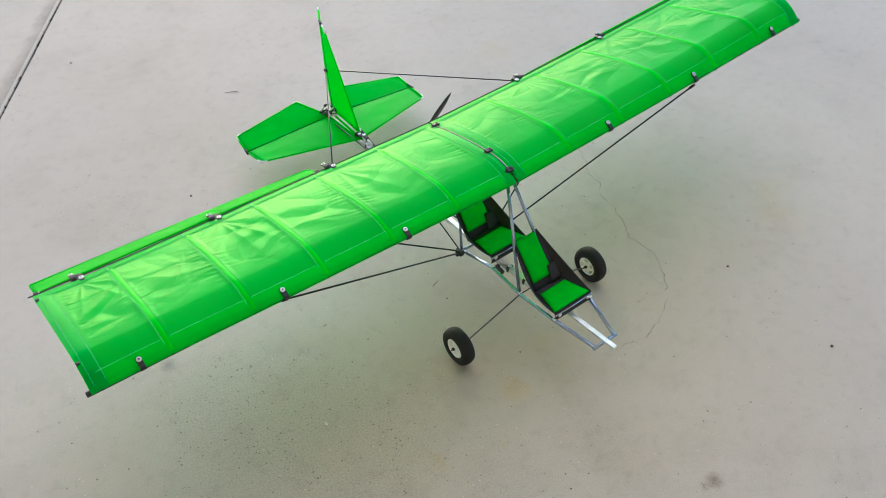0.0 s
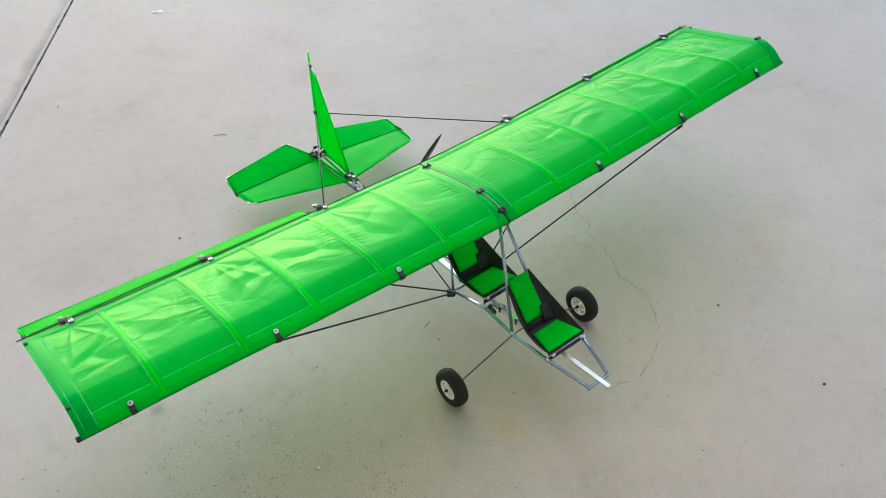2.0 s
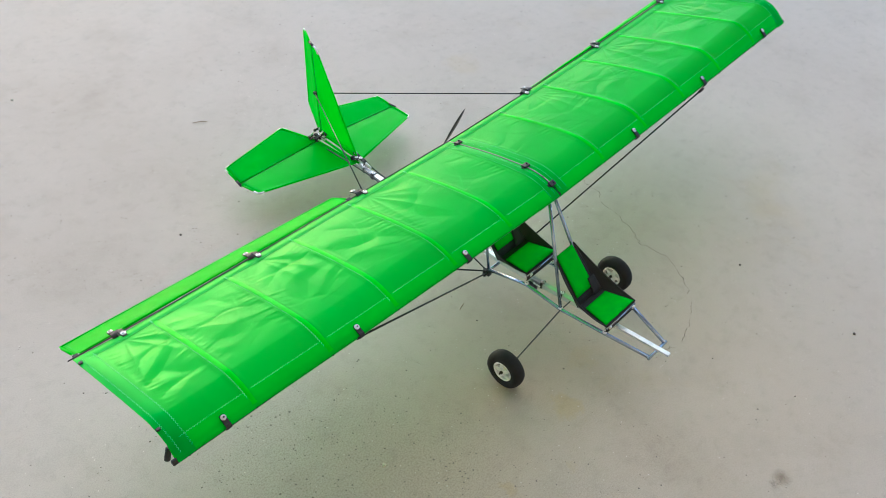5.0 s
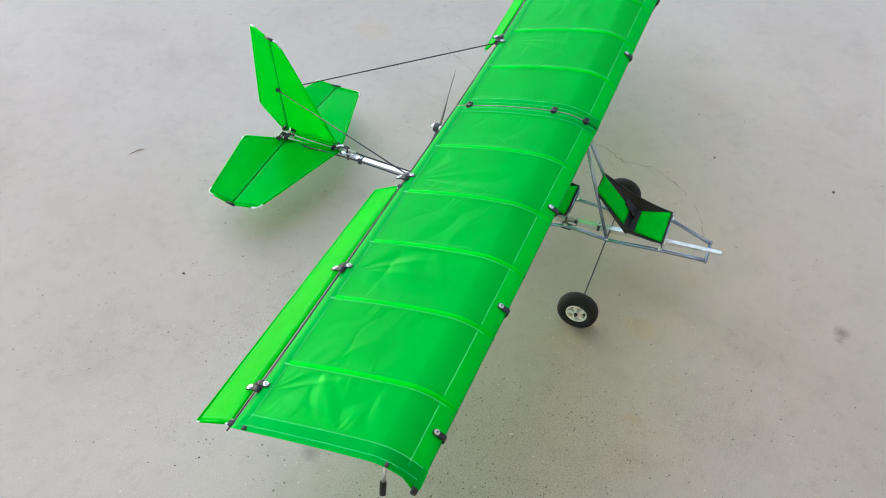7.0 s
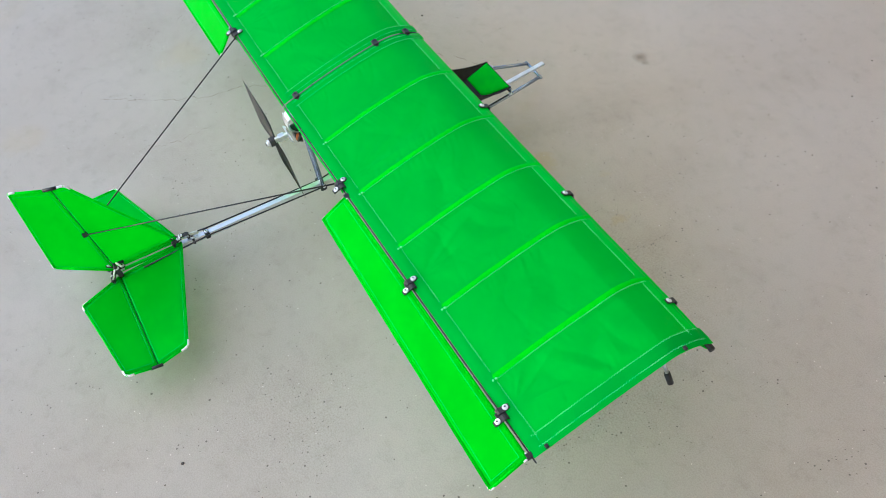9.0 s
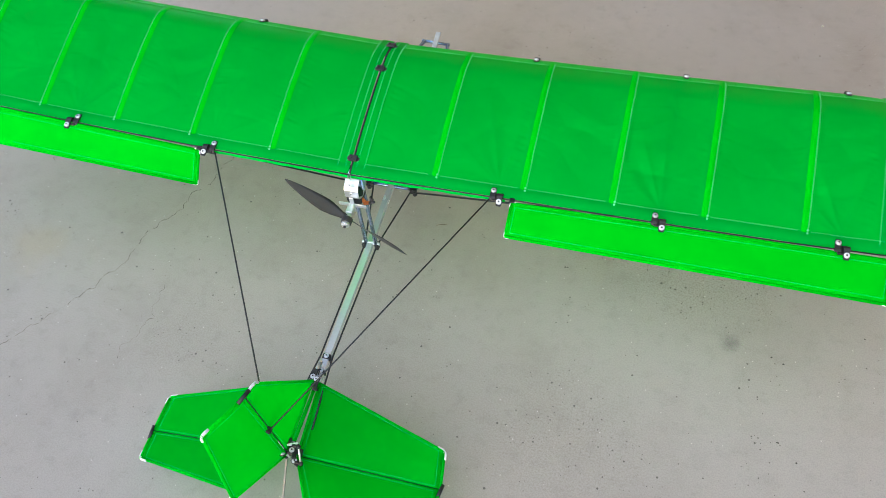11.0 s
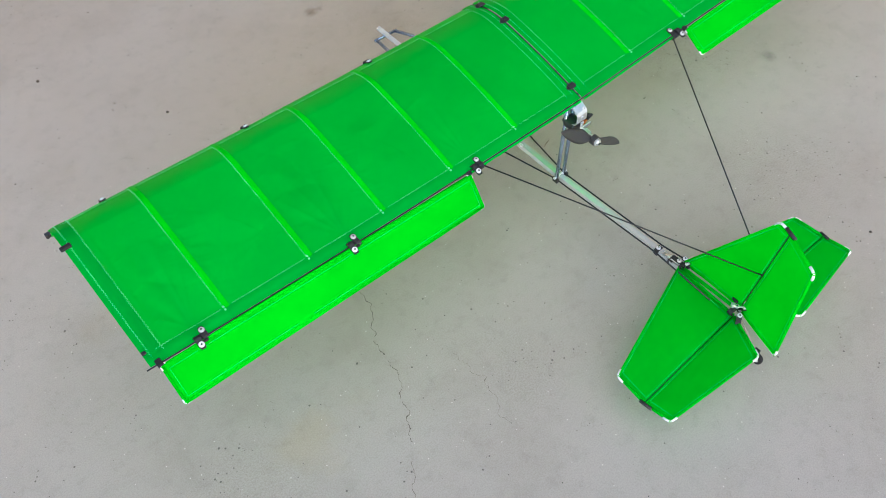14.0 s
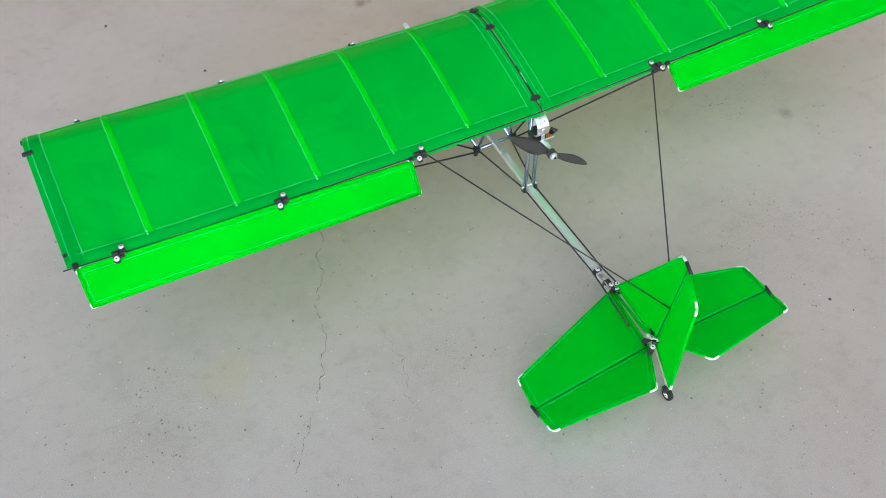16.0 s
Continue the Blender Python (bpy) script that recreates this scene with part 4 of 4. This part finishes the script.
# ---- landing gear ----
def wheel(centre, r, width, spin, parent, spokes=5):
    c = Matrix.Translation(centre) @ Matrix.Rotation(math.pi / 2, 4, "Y") @ Matrix.Rotation(spin, 4, "Z")
    prof = [(0.50, -0.36), (0.60, -0.46), (0.80, -0.50), (0.93, -0.40), (0.985, -0.22), (1.0, 0.0), (0.985, 0.22), (0.93, 0.40), (0.80, 0.50), (0.60, 0.46), (0.50, 0.36)]
    seg = 48
    verts, faces = [], []
    for k in range(seg):
        a = 2 * math.pi * k / seg
        for rr, h in prof:
            verts.append(c @ Vector((r * rr * math.cos(a), r * rr * math.sin(a), width * h)))
    n = len(prof)
    for k in range(seg):
        for j in range(n):
            p, q = k * n + j, ((k + 1) % seg) * n + j
            p2, q2 = k * n + (j + 1) % n, ((k + 1) % seg) * n + (j + 1) % n
            faces.append((p, q, q2, p2))
    ob = mesh_of("wheel", verts, faces, RUBBER, parent, "small white-hubbed wheel with a fat black tyre", smooth=True)
    ri = r * 0.54
    ring = [(0.80, -0.30), (0.82, -0.40), (0.90, -0.43), (0.98, -0.40), (1.0, -0.30), (1.0, 0.30), (0.98, 0.40), (0.90, 0.43), (0.82, 0.40), (0.80, 0.30)]
    verts, faces, n = [], [], len(ring)
    for k in range(40):
        a = 2 * math.pi * k / 40
        verts += [c @ Vector((ri * rr * math.cos(a), ri * rr * math.sin(a), width * h)) for rr, h in ring]
        for j in range(n):
            p, q, j2 = k * n, ((k + 1) % 40) * n, (j + 1) % n
            faces.append((p + j, q + j, q + j2, p + j2))
    mesh_of("rim", verts, faces, WHITE, ob, "white plastic rim", smooth=True)
    for k in range(spokes):                              # broad at the hub, narrow at the rim, as in a star
        m = c @ Matrix.Rotation(2 * math.pi * k / spokes, 4, "Z")
        verts, faces = [], []
        for x, w, h in ((0.16, 0.30, 0.385), (0.50, 0.19, 0.385), (0.86, 0.125, 0.37)):
            for yy, hh in ((-1, -1), (1, -1), (1, 1), (-1, 1)):
                verts.append(m @ Vector((ri * x, ri * w * yy, width * h * hh)))
        for j in (0, 4):
            for e in range(4):
                faces.append((j + e, j + (e + 1) % 4, j + 4 + (e + 1) % 4, j + 4 + e))
        faces += [(3, 2, 1, 0), (8, 9, 10, 11)]
        mesh_of("spoke", verts, faces, WHITE, ob)
    bm = bmesh.new()
    add_cyl(bm, ri * 0.28, width * 0.84, c, 20, bevel=ri * 0.05)
    part("hub", bm, WHITE, ob)
    bm = bmesh.new()
    add_cyl(bm, ri * 0.90, width * 0.30, c, 24)
    part("wheel_web", bm, BLACK, ob, "dark inside of the wheel")
    bm = bmesh.new()
    add_cyl(bm, ri * 0.15, width * 1.15, c, 10, bevel=ri * 0.04)
    part("axle_collar", bm, BLACK, ob)
    return ob


R_HUB, L_HUB = Vector((-0.1656, -0.0393, 0.0372)), Vector((0.170, -0.034, 0.0372))
wheel(R_HUB, 0.0372, 0.026, 0.3, plane)
wheel(L_HUB, 0.0372, 0.026, 0.9, plane)
tube("axle_wire", [R_HUB + Vector((-0.018, 0, 0)), R_HUB + Vector((0.016, 0, 0)), R_HUB + Vector((0.024, -0.001, 0.004)), (-0.028, -0.044, 0.089),
                   (0.046, -0.044, 0.092), L_HUB + Vector((-0.024, -0.001, 0.004)), L_HUB + Vector((-0.016, 0, 0)), L_HUB + Vector((0.029, 0, 0))], 0.0014, WIRE, plane,
     "thin dark bent axle wire", seg=8)


# ---- motor and propeller ----
motor = new("motor")
motor.parent = plane
RING = Vector((0.0, 0.264, 0.238))
verts, faces = [], []
shape = [(0.019 * math.cos(a) * 0.95, 0.020 * math.sin(a)) for a in [radians(30 + 60 * k + d) for k in range(6) for d in (-9, 9)]]
n = len(shape)
for x in (-0.011, 0.011):
    for g in (1.0, 0.90):
        for y, z in shape:
            verts.append(RING + Vector((x, y * g, z * g)))
for k in range(n):
    j = (k + 1) % n
    o0, i0, o1, i1 = 0, n, 2 * n, 3 * n
    faces += [(o0 + k, o1 + k, o1 + j, o0 + j), (i0 + k, i0 + j, i1 + j, i1 + k), (o0 + k, o0 + j, i0 + j, i0 + k), (o1 + k, i1 + k, i1 + j, o1 + j)]
mesh_of("mount_band", verts, faces, ALU, motor, "folded aluminium motor mounting band")
P_HUB = Vector((0.001, 0.312, 0.212))
AX = Vector((0, 1, -0.066)).normalized()
mot = frame_from(P_HUB, AX, (0, 0, 1)) @ Matrix.Rotation(-math.pi / 2, 4, "X")       # z along the shaft, backwards
bm = bmesh.new()
add_cyl(bm, 0.0125, 0.020, mot @ Matrix.Translation((0, 0, -0.048)), 24, bevel=0.001)
add_cyl(bm, 0.0090, 0.006, mot @ Matrix.Translation((0, 0, -0.061)), 20, bevel=0.001)
part("motor_can", bm, WINDING, motor, "dark brushless motor can")
bm = bmesh.new()
for a in (0, math.pi / 2):
    add_box(bm, (0.044 if a == 0 else 0.034, 0.0065, 0.0025), mot @ Matrix.Translation((0, 0, -0.0300)) @ Matrix.Rotation(a, 4, "Z"), 0.0008)
part("cross_mount", bm, ALU, motor, "aluminium cross-shaped motor plate")
bm = bmesh.new()
add_cyl(bm, 0.0050, 0.026, mot @ Matrix.Translation((0, 0, -0.017)), 14, bevel=0.0008)
add_box(bm, (0.011, 0.012, 0.012), mot @ Matrix.Translation((0, 0, -0.018)), 0.0014)
part("shaft_collar", bm, ALU, motor)
for dz in (0.021, -0.002):
    b = part("bolt", None, None, motor, data=BOLT)
    b.matrix_basis = frame_from(RING + Vector((0, 0.0165, dz * 0.9 + 0.003)), (1, 0, 0), (0, 1, 0.35)) @ Matrix.Scale(0.75, 4)
for k in range(3):
    w = [RING + Vector((-0.008, 0.004, -0.018)), RING + Vector((-0.015, 0.004 + 0.003 * k, -0.029)), RING + Vector((-0.023, 0.003 + 0.003 * k, -0.029 + 0.002 * k))]
    tube("motor_wire", w, 0.0016, COPPER, motor, "orange motor wire", seg=6)
    tube("connector", [w[-1], w[-1] + Vector((-0.002 - 0.0035 * k, 0.002, 0.014 - 0.003 * k))], 0.0022, BLACK, motor, "black heat-shrunk connector", seg=8)

prop = new("propeller")
prop.parent = plane
bm = bmesh.new()
add_cyl(bm, 0.0085, 0.0095, mot, 20, bevel=0.001)
part("boss", bm, PROP, prop)
bm = bmesh.new()
add_cyl(bm, 0.0066, 0.004, mot @ Matrix.Translation((0, 0, 0.0065)), 18, bevel=0.0008)
add_cyl(bm, 0.0048, 0.0025, mot @ Matrix.Translation((0, 0, 0.0095)), 6, bevel=0.0006)
part("prop_nut", bm, ALU, prop, "polished aluminium propeller nut")
PROP_TURN = 137.5
bm = bmesh.new()
add_cyl(bm, 0.0022, 0.002, mot @ Matrix.Translation((0, 0, 0.0112)), 10)
part("shaft_end", bm, BLACK, prop)
BLADE = [(0.0, 0.008, 45), (0.10, 0.010, 42), (0.22, 0.017, 34), (0.36, 0.0225, 27), (0.50, 0.022, 21), (0.66, 0.0185, 17), (0.80, 0.0140, 14), (0.91, 0.0085, 12), (0.97, 0.0040, 11), (1.0, 0.0008, 10)]
for turn in (0, math.pi):
    verts, faces = [], []
    m = mot @ Matrix.Translation((0, 0, -0.005)) @ Matrix.Rotation(turn + radians(PROP_TURN), 4, "Z")
    for f, chord, pitch in BLADE:
        a = radians(pitch)
        for u, h in ((-0.45, 0.0), (-0.2, 0.10), (0.1, 0.12), (0.35, 0.07), (0.55, 0.0), (0.1, -0.03)):
            t = 0.6 * (1 - 0.6 * f)
            v = Vector((0.114 * f, chord * 1.1 * u, chord * h * t + 0.0008 * h))
            verts.append(m @ (Matrix.Rotation(a, 4, "X") @ v))
    for k in range(len(BLADE) - 1):
        for j in range(6):
            p, q = k * 6 + j, k * 6 + (j + 1) % 6
            faces.append((p, q, q + 6, p + 6))
    faces.append(tuple(range(len(verts) - 6, len(verts))))
    mesh_of("blade", verts, faces, PROP, prop, "matt dark grey propeller blade", smooth=True)


# ---- tail ----
S_F = Vector((0.0, 0.522, 0.084))


def edged(name, corners, mat, label, seams=True, whites=(), rods=(), seed=0.0, inset=0.09):
    """A tail surface: cloth stretched over an edge of rods, with hems, seams and white corner tubes."""
    ob = sheet(name, corners, mat, plane, label, 0.0009, 16, 0.0025, seed)
    pts = [Vector(p) for p in corners]
    nrm = (pts[1] - pts[0]).cross(pts[3] - pts[0]).normalized()
    for k in range(4):
        a, b = pts[k], pts[(k + 1) % 4]
        if k in rods:
            tube("edge_rod", [a, b], 0.0007, CARBON, ob, "thin black hinge rod", seg=8)
        else:
            tube("hem", [a, b], 0.0021, mat, ob, seg=8)
    if seams:
        mid = sum(pts, Vector()) / 4
        inner = [p + (mid - p).normalized() * 0.0085 for p in pts]
        for k in range(4):
            a, b = inner[k], inner[(k + 1) % 4]
            for out in (1, -1):
                zigzag("hem_seam", [a.lerp(b, j / 6) + nrm * out * 0.0016 for j in range(7)], ob, nrm * out, width=0.0006, thread=0.00022, mat=THREAD_DULL)
    for k in whites:
        white_corner(ob, pts[k], pts[k - 1], pts[(k + 1) % 4], 0.0125, 0.0021)
    return ob


R_HC, L_HC = (-0.012, 0.637, 0.081), (0.012, 0.637, 0.080)
edged("stabilizer", (tuple(S_F + Vector((-0.006, 0, 0))), (-0.215, 0.584, 0.082), (-0.222, 0.637, 0.077), R_HC), CLOTH_TAIL, "green translucent cloth tailplane half", True, (1,), (2,), 1.1)
edged("stabilizer", (tuple(S_F + Vector((0.006, 0, 0))), (0.216, 0.586, 0.064), (0.219, 0.641, 0.060), L_HC), CLOTH_TAIL, "green translucent cloth tailplane half", True, (1,), (2,), 2.3)
edged("elevator", ((-0.013, 0.6395, 0.081), (-0.222, 0.6395, 0.077), (-0.220, 0.686, 0.087), (-0.053, 0.709, 0.095)), CLOTH_TAIL, "green cloth elevator raised a little", True, (2, 3), (), 3.7)
edged("elevator", ((0.013, 0.6395, 0.080), (0.219, 0.6435, 0.060), (0.216, 0.687, 0.066), (0.050, 0.709, 0.090)), CLOTH_TAIL, "green cloth elevator raised a little", True, (2, 3), (), 4.9)
H_B, H_T = Vector((0.001, 0.638, 0.092)), Vector((0.003, 0.661, 0.302))
edged("fin", ((0.0, 0.527, 0.098), tuple(H_B), tuple(H_T), (-0.002, 0.642, 0.303)), CLOTH2, "bright green cloth fin", True, (3,), (1,), 5.3)
edged("rudder", (tuple(H_B + Vector((0.001, 0.003, -0.006))), (0.042, 0.727, 0.109), (0.034, 0.721, 0.301), tuple(H_T + Vector((0.001, 0.003, 0.0)))), CLOTH2,
      "bright green cloth rudder turned to one side", True, (1, 2), (), 6.1)


def clip_cluster(name, spots, label):
    ob = new(name)
    ob.parent = plane
    ob["label"] = label
    for p, yaw, tip in spots:
        clamp(Matrix.Translation(p) @ Euler((radians(tip), 0, radians(yaw))).to_matrix().to_4x4(), ob)
    return ob


clip_cluster("hinge_cluster", [((0.008, 0.634, 0.094), 80, 10), ((-0.008, 0.636, 0.094), -80, 10), ((0.003, 0.646, 0.098), 0, 40), ((-0.004, 0.628, 0.092), 180, 0),
                               ((0.012, 0.646, 0.086), 120, 20), ((-0.014, 0.648, 0.086), -110, 20)], "black clips and bolts at the tail hinges")
clip_cluster("tail_clips", [((0.004, 0.516, 0.092), 0, 0), ((-0.004, 0.524, 0.095), 180, 10), ((0.003, 0.532, 0.097), 20, 30)], "black clips and bolts where the boom meets the tailplane")
for p, yaw, size, mat, label in (((-0.007, 0.630, 0.103), 25, (0.016, 0.003, 0.003), WHITE, "white control horn"),
                                 ((0.008, 0.641, 0.104), -40, (0.012, 0.0028, 0.0026), BAR, "bright clevis"),
                                 ((0.001, 0.626, 0.100), 70, (0.011, 0.006, 0.006), BLACK, "black ball joint"),
                                 ((-0.012, 0.643, 0.094), 10, (0.006, 0.009, 0.005), BLACK, "black ball joint"),
                                 ((0.011, 0.630, 0.099), 50, (0.007, 0.007, 0.008), BAR, "bright hinge collar")):
    bm = bmesh.new()
    add_box(bm, size, Matrix.Translation(p) @ Matrix.Rotation(radians(yaw), 4, "Z"), min(size) * 0.25)
    part("hinge_fitting", bm, mat, plane, label)
bm = bmesh.new()
add_box(bm, (0.009, 0.018, 0.008), Matrix.Translation((0.001, 0.634, 0.086)), 0.001)
part("tail_block", bm, ALU, plane)
# control link of the elevator: two black ball joints with a bright rod between
link = new("control_link")
link.parent = plane
link["label"] = "short bright control rod with black ball joints"
J1, J2 = Vector((-0.024, 0.650, 0.090)), Vector((-0.020, 0.636, 0.114))
tube("link_rod", [J1, J2], 0.0016, BAR, link, seg=8)
for p in (J1, J2):
    bm = bmesh.new()
    bmesh.ops.create_uvsphere(bm, u_segments=10, v_segments=8, radius=0.0036, matrix=Matrix.Translation(p))
    add_cyl(bm, 0.0022, 0.010, Matrix.Translation(p + Vector((0.004, 0, 0))) @ Matrix.Rotation(math.pi / 2, 4, "Y"), 8, bevel=0.0004)
    part("ball_joint", bm, BLACK, link, smooth=True)
tube("boom_end", [(0.004, 0.488, 0.085), (0.004, 0.522, 0.091)], 0.0034, ALU, plane, "short bright tube on the boom", seg=10)
tube("tail_spine", [(0, 0.52, 0.080), (0, 0.640, 0.081)], 0.0030, CLOTH_TAIL, plane, seg=8)
for p, q in (((-0.224, 0.630, 0.078), (-0.221, 0.650, 0.078)), ((0.221, 0.634, 0.061), (0.219, 0.655, 0.061)), ((0.000, 0.652, 0.304), (0.007, 0.672, 0.303))):
    tube("hinge_tape", [p, q], 0.0028, BLACK, plane, "black tape at the hinge", seg=8)
bm = bmesh.new()
add_box(bm, (0.007, 0.009, 0.007), Matrix.Translation((0.0, 0.652, 0.191)), 0.0015)
part("brace_clip", bm, BLACK, plane)

# tail wheel
bm = bmesh.new()
add_box(bm, (0.0032, 0.072, 0.0022), frame_from((0.003, 0.664, 0.052), (0.0, 0.055, -0.062), (0, 1, 1)), 0.0005)
part("tail_leg", bm, LEG, plane, "pale flat strip that carries the tail wheel")
wheel(Vector((0.003, 0.694, 0.0112)), 0.0112, 0.009, 0.2, plane)
bm = bmesh.new()
add_box(bm, (0.014, 0.010, 0.012), Matrix.Translation((0.003, 0.689, 0.021)), 0.002)
part("tail_fork", bm, BLACK, plane)


# ---- litter on the slab ----
TWIG = (-0.087, 0.135)
def pebbles(count, seed):
    rng = random.Random(seed)
    verts, faces = [], []
    for _ in range(count):
        p = Vector((rng.uniform(-2.0, 2.4), rng.uniform(-1.6, 2.4), 0))
        r = rng.choice((0.0006, 0.0008, 0.001, 0.0014)) * rng.uniform(0.7, 1.3)
        n = len(verts)
        for k in range(5):
            a = 2 * math.pi * k / 5 + rng.random()
            verts.append(p + Vector((r * math.cos(a) * rng.uniform(0.7, 1.6), r * math.sin(a), 0.0002)))
        verts.append(p + Vector((0, 0, r * 0.9)))
        faces += [(n + k, n + (k + 1) % 5, n + 5) for k in range(5)]
    ob = mesh_of("grit", verts, faces, PEBBLE)
    return tagged(ob, "scattered dark grit and crumbs on the concrete", "grit", kind="stuff")


pebbles(900, 8)


def scrap(x, y, length, width, turn, seed, label, mat):
    """A dry scrap of leaf or twig, curled and torn."""
    rng = random.Random(seed)
    n = 9
    verts, faces = [], []
    for i in range(n + 1):
        u = i / n
        w = width * (math.sin(math.pi * (0.08 + 0.86 * u)) * rng.uniform(0.5, 1.2))
        c = Vector((length * (u - 0.5), 0.25 * width * math.sin(u * 5 + seed), 0.0012 + 0.0015 * math.sin(math.pi * u)))
        verts += [c + Vector((0, w / 2, 0.0010)), c, c - Vector((0, w / 2, -0.0006))]
    for i in range(n):
        for j in range(2):
            a = 3 * i + j
            faces.append((a, a + 1, a + 4, a + 3))
    ob = mesh_of("dry_leaf", verts, faces, mat)
    ob.matrix_basis = pose(x, y, 0, 0, 0, turn)
    return tagged(ob, label, "leaf")


scrap(-0.102, 0.958, 0.034, 0.004, -35, 4, "thin dry brown twig lying on concrete", LEAF)
scrap(*TWIG, 0.022, 0.003, 25, 7, "thin dry brown twig lying on concrete", LEAF)


def pebble(x, y, r, seed, mat, label):
    """A small chipped stone lying on the slab."""
    rng = random.Random(seed)
    bm = bmesh.new()
    bmesh.ops.create_icosphere(bm, subdivisions=2, radius=r)
    for v in bm.verts:
        v.co *= 0.85 + 0.35 * noise.noise(v.co * 1.4 / r + Vector((seed, 0, 0)))
        v.co.z = max(v.co.z * 0.7, -0.35 * r)
    ob = part("pebble", bm, mat)
    ob.matrix_basis = pose(x, y, 0.35 * r, 0, 0, rng.uniform(0, 360))
    return tagged(ob, label, "pebble", group="loose pebbles on the slab")


pebble(-0.438, -0.014, 0.0042, 2, PALE_STONE, "small pale chipped pebble lying on concrete")
pebble(-0.726, -0.533, 0.0034, 5, PALE_STONE, "small pale chipped pebble lying on concrete")
pebble(-0.372, 1.327, 0.0040, 7, PALE_STONE, "small pale chipped pebble lying on concrete")
pebble(0.567, -0.702, 0.0040, 3, PEBBLE, "small dark brown pebble lying on concrete")
pebble(-0.357, 0.668, 0.0030, 4, PEBBLE, "small dark brown pebble lying on concrete")
pebble(0.412, -0.439, 0.0034, 9, PEBBLE, "small dark brown pebble lying on concrete")
pebble(0.418, -0.184, 0.0028, 6, PEBBLE, "small dark brown pebble lying on concrete")


def paper(x, y, length, width, turn, seed):
    """A crumpled shred of white paper."""
    rng = random.Random(seed)
    n = 7
    verts, faces = [], []
    for i in range(n + 1):
        for j in range(3):
            verts.append((length * (i / n - 0.5), width * (j / 2 - 0.5) * rng.uniform(0.7, 1.2), 0.0006 + 0.004 * abs(math.sin(i * 1.3 + j)) * rng.uniform(0.3, 1)))
    for i in range(n):
        for j in range(2):
            a = 3 * i + j
            faces.append((a, a + 3, a + 4, a + 1))
    ob = mesh_of("paper_scrap", verts, faces, WHITE)
    ob.matrix_basis = pose(x, y, 0, 0, 0, turn)
    return tagged(ob, "crumpled shred of white paper lying on concrete", "paper")


paper(0.054, 1.642, 0.030, 0.010, -25, 3)


def stain(x, y, r, seed, colour=(0.12, 0.12, 0.115), label="small dark drip stain on the concrete slab", most=0.30):
    """A dark drip mark soaked into the slab, with a ragged edge."""
    m, n, l, b = material("drip_stain")
    co = n.new("ShaderNodeTexCoord").outputs["Object"]
    far = n.new("ShaderNodeVectorMath")
    far.operation = "LENGTH"
    l.new(co, far.inputs[0])
    rag = noise_node(n, l, 120, 4, 0.6, co)
    add = n.new("ShaderNodeMath")
    add.operation = "MULTIPLY_ADD"
    l.new(rag.outputs[0], add.inputs[0])
    add.inputs[1].default_value = r * 0.9
    l.new(far.outputs["Value"], add.inputs[2])
    cover = ramp(n, l, add.outputs[0], [(r * 0.55, (most,) * 3), (r * 1.30, (0, 0, 0))]).outputs[0]
    b.inputs["Base Color"].default_value, b.inputs["Roughness"].default_value = (*colour, 1), 0.7
    clear, mix = n.new("ShaderNodeBsdfTransparent"), n.new("ShaderNodeMixShader")
    l.new(cover, mix.inputs[0])
    l.new(clear.outputs[0], mix.inputs[1])
    l.new(b.outputs[0], mix.inputs[2])
    l.new(mix.outputs[0], n["Material Output"].inputs[0])
    bm = bmesh.new()
    bmesh.ops.create_circle(bm, cap_ends=True, segments=24, radius=r * 1.2)
    ob = part("stain", bm, m)
    ob.location = (x, y, 0.0004)
    return tagged(ob, label, "stain", kind="structure")


stain(-0.599, 0.268, 0.022, 3)
stain(0.016, -0.495, 0.020, 5, (0.24, 0.16, 0.10), "small brown rust smudge on the concrete slab", 0.42)
stain(-0.004, -0.492, 0.013, 6, (0.24, 0.16, 0.10), "small brown rust smudge on the concrete slab", 0.28)


def damp_band():
    """A dingy band with a ragged edge, soaked into the slab beside the long joint."""
    m, n, l, b = material("damp_band")
    co = n.new("ShaderNodeTexCoord").outputs["Object"]
    split = n.new("ShaderNodeSeparateXYZ")
    l.new(co, split.inputs[0])
    rag = noise_node(n, l, 7, 5, 0.6, co)
    add = n.new("ShaderNodeMath")
    add.operation = "MULTIPLY_ADD"
    l.new(rag.outputs[0], add.inputs[0])
    add.inputs[1].default_value = 0.09
    l.new(split.outputs[0], add.inputs[2])
    cover = ramp(n, l, add.outputs[0], [(0.0, (0.0,) * 3), (0.04, (0.30,) * 3), (0.075, (0.42,) * 3)]).outputs[0]
    b.inputs["Base Color"].default_value, b.inputs["Roughness"].default_value = (0.33, 0.25, 0.18, 1), 0.8
    clear, mix = n.new("ShaderNodeBsdfTransparent"), n.new("ShaderNodeMixShader")
    l.new(cover, mix.inputs[0])
    l.new(clear.outputs[0], mix.inputs[1])
    l.new(b.outputs[0], mix.inputs[2])
    l.new(mix.outputs[0], n["Material Output"].inputs[0])
    verts = [(-0.10, -1.5, 0.0005), (-0.0105, -1.5, 0.0005), (-0.0105, -0.02, 0.0005), (-0.10, -0.02, 0.0005)]
    ob = mesh_of("stain", verts, [(0, 1, 2, 3)], m)
    ob.matrix_basis = Matrix.Translation(JOINT) @ Matrix.Rotation(TURN, 4, "Z")
    return tagged(ob, "ragged dingy damp stain along the slab joint", "stain", kind="structure")


damp_band()
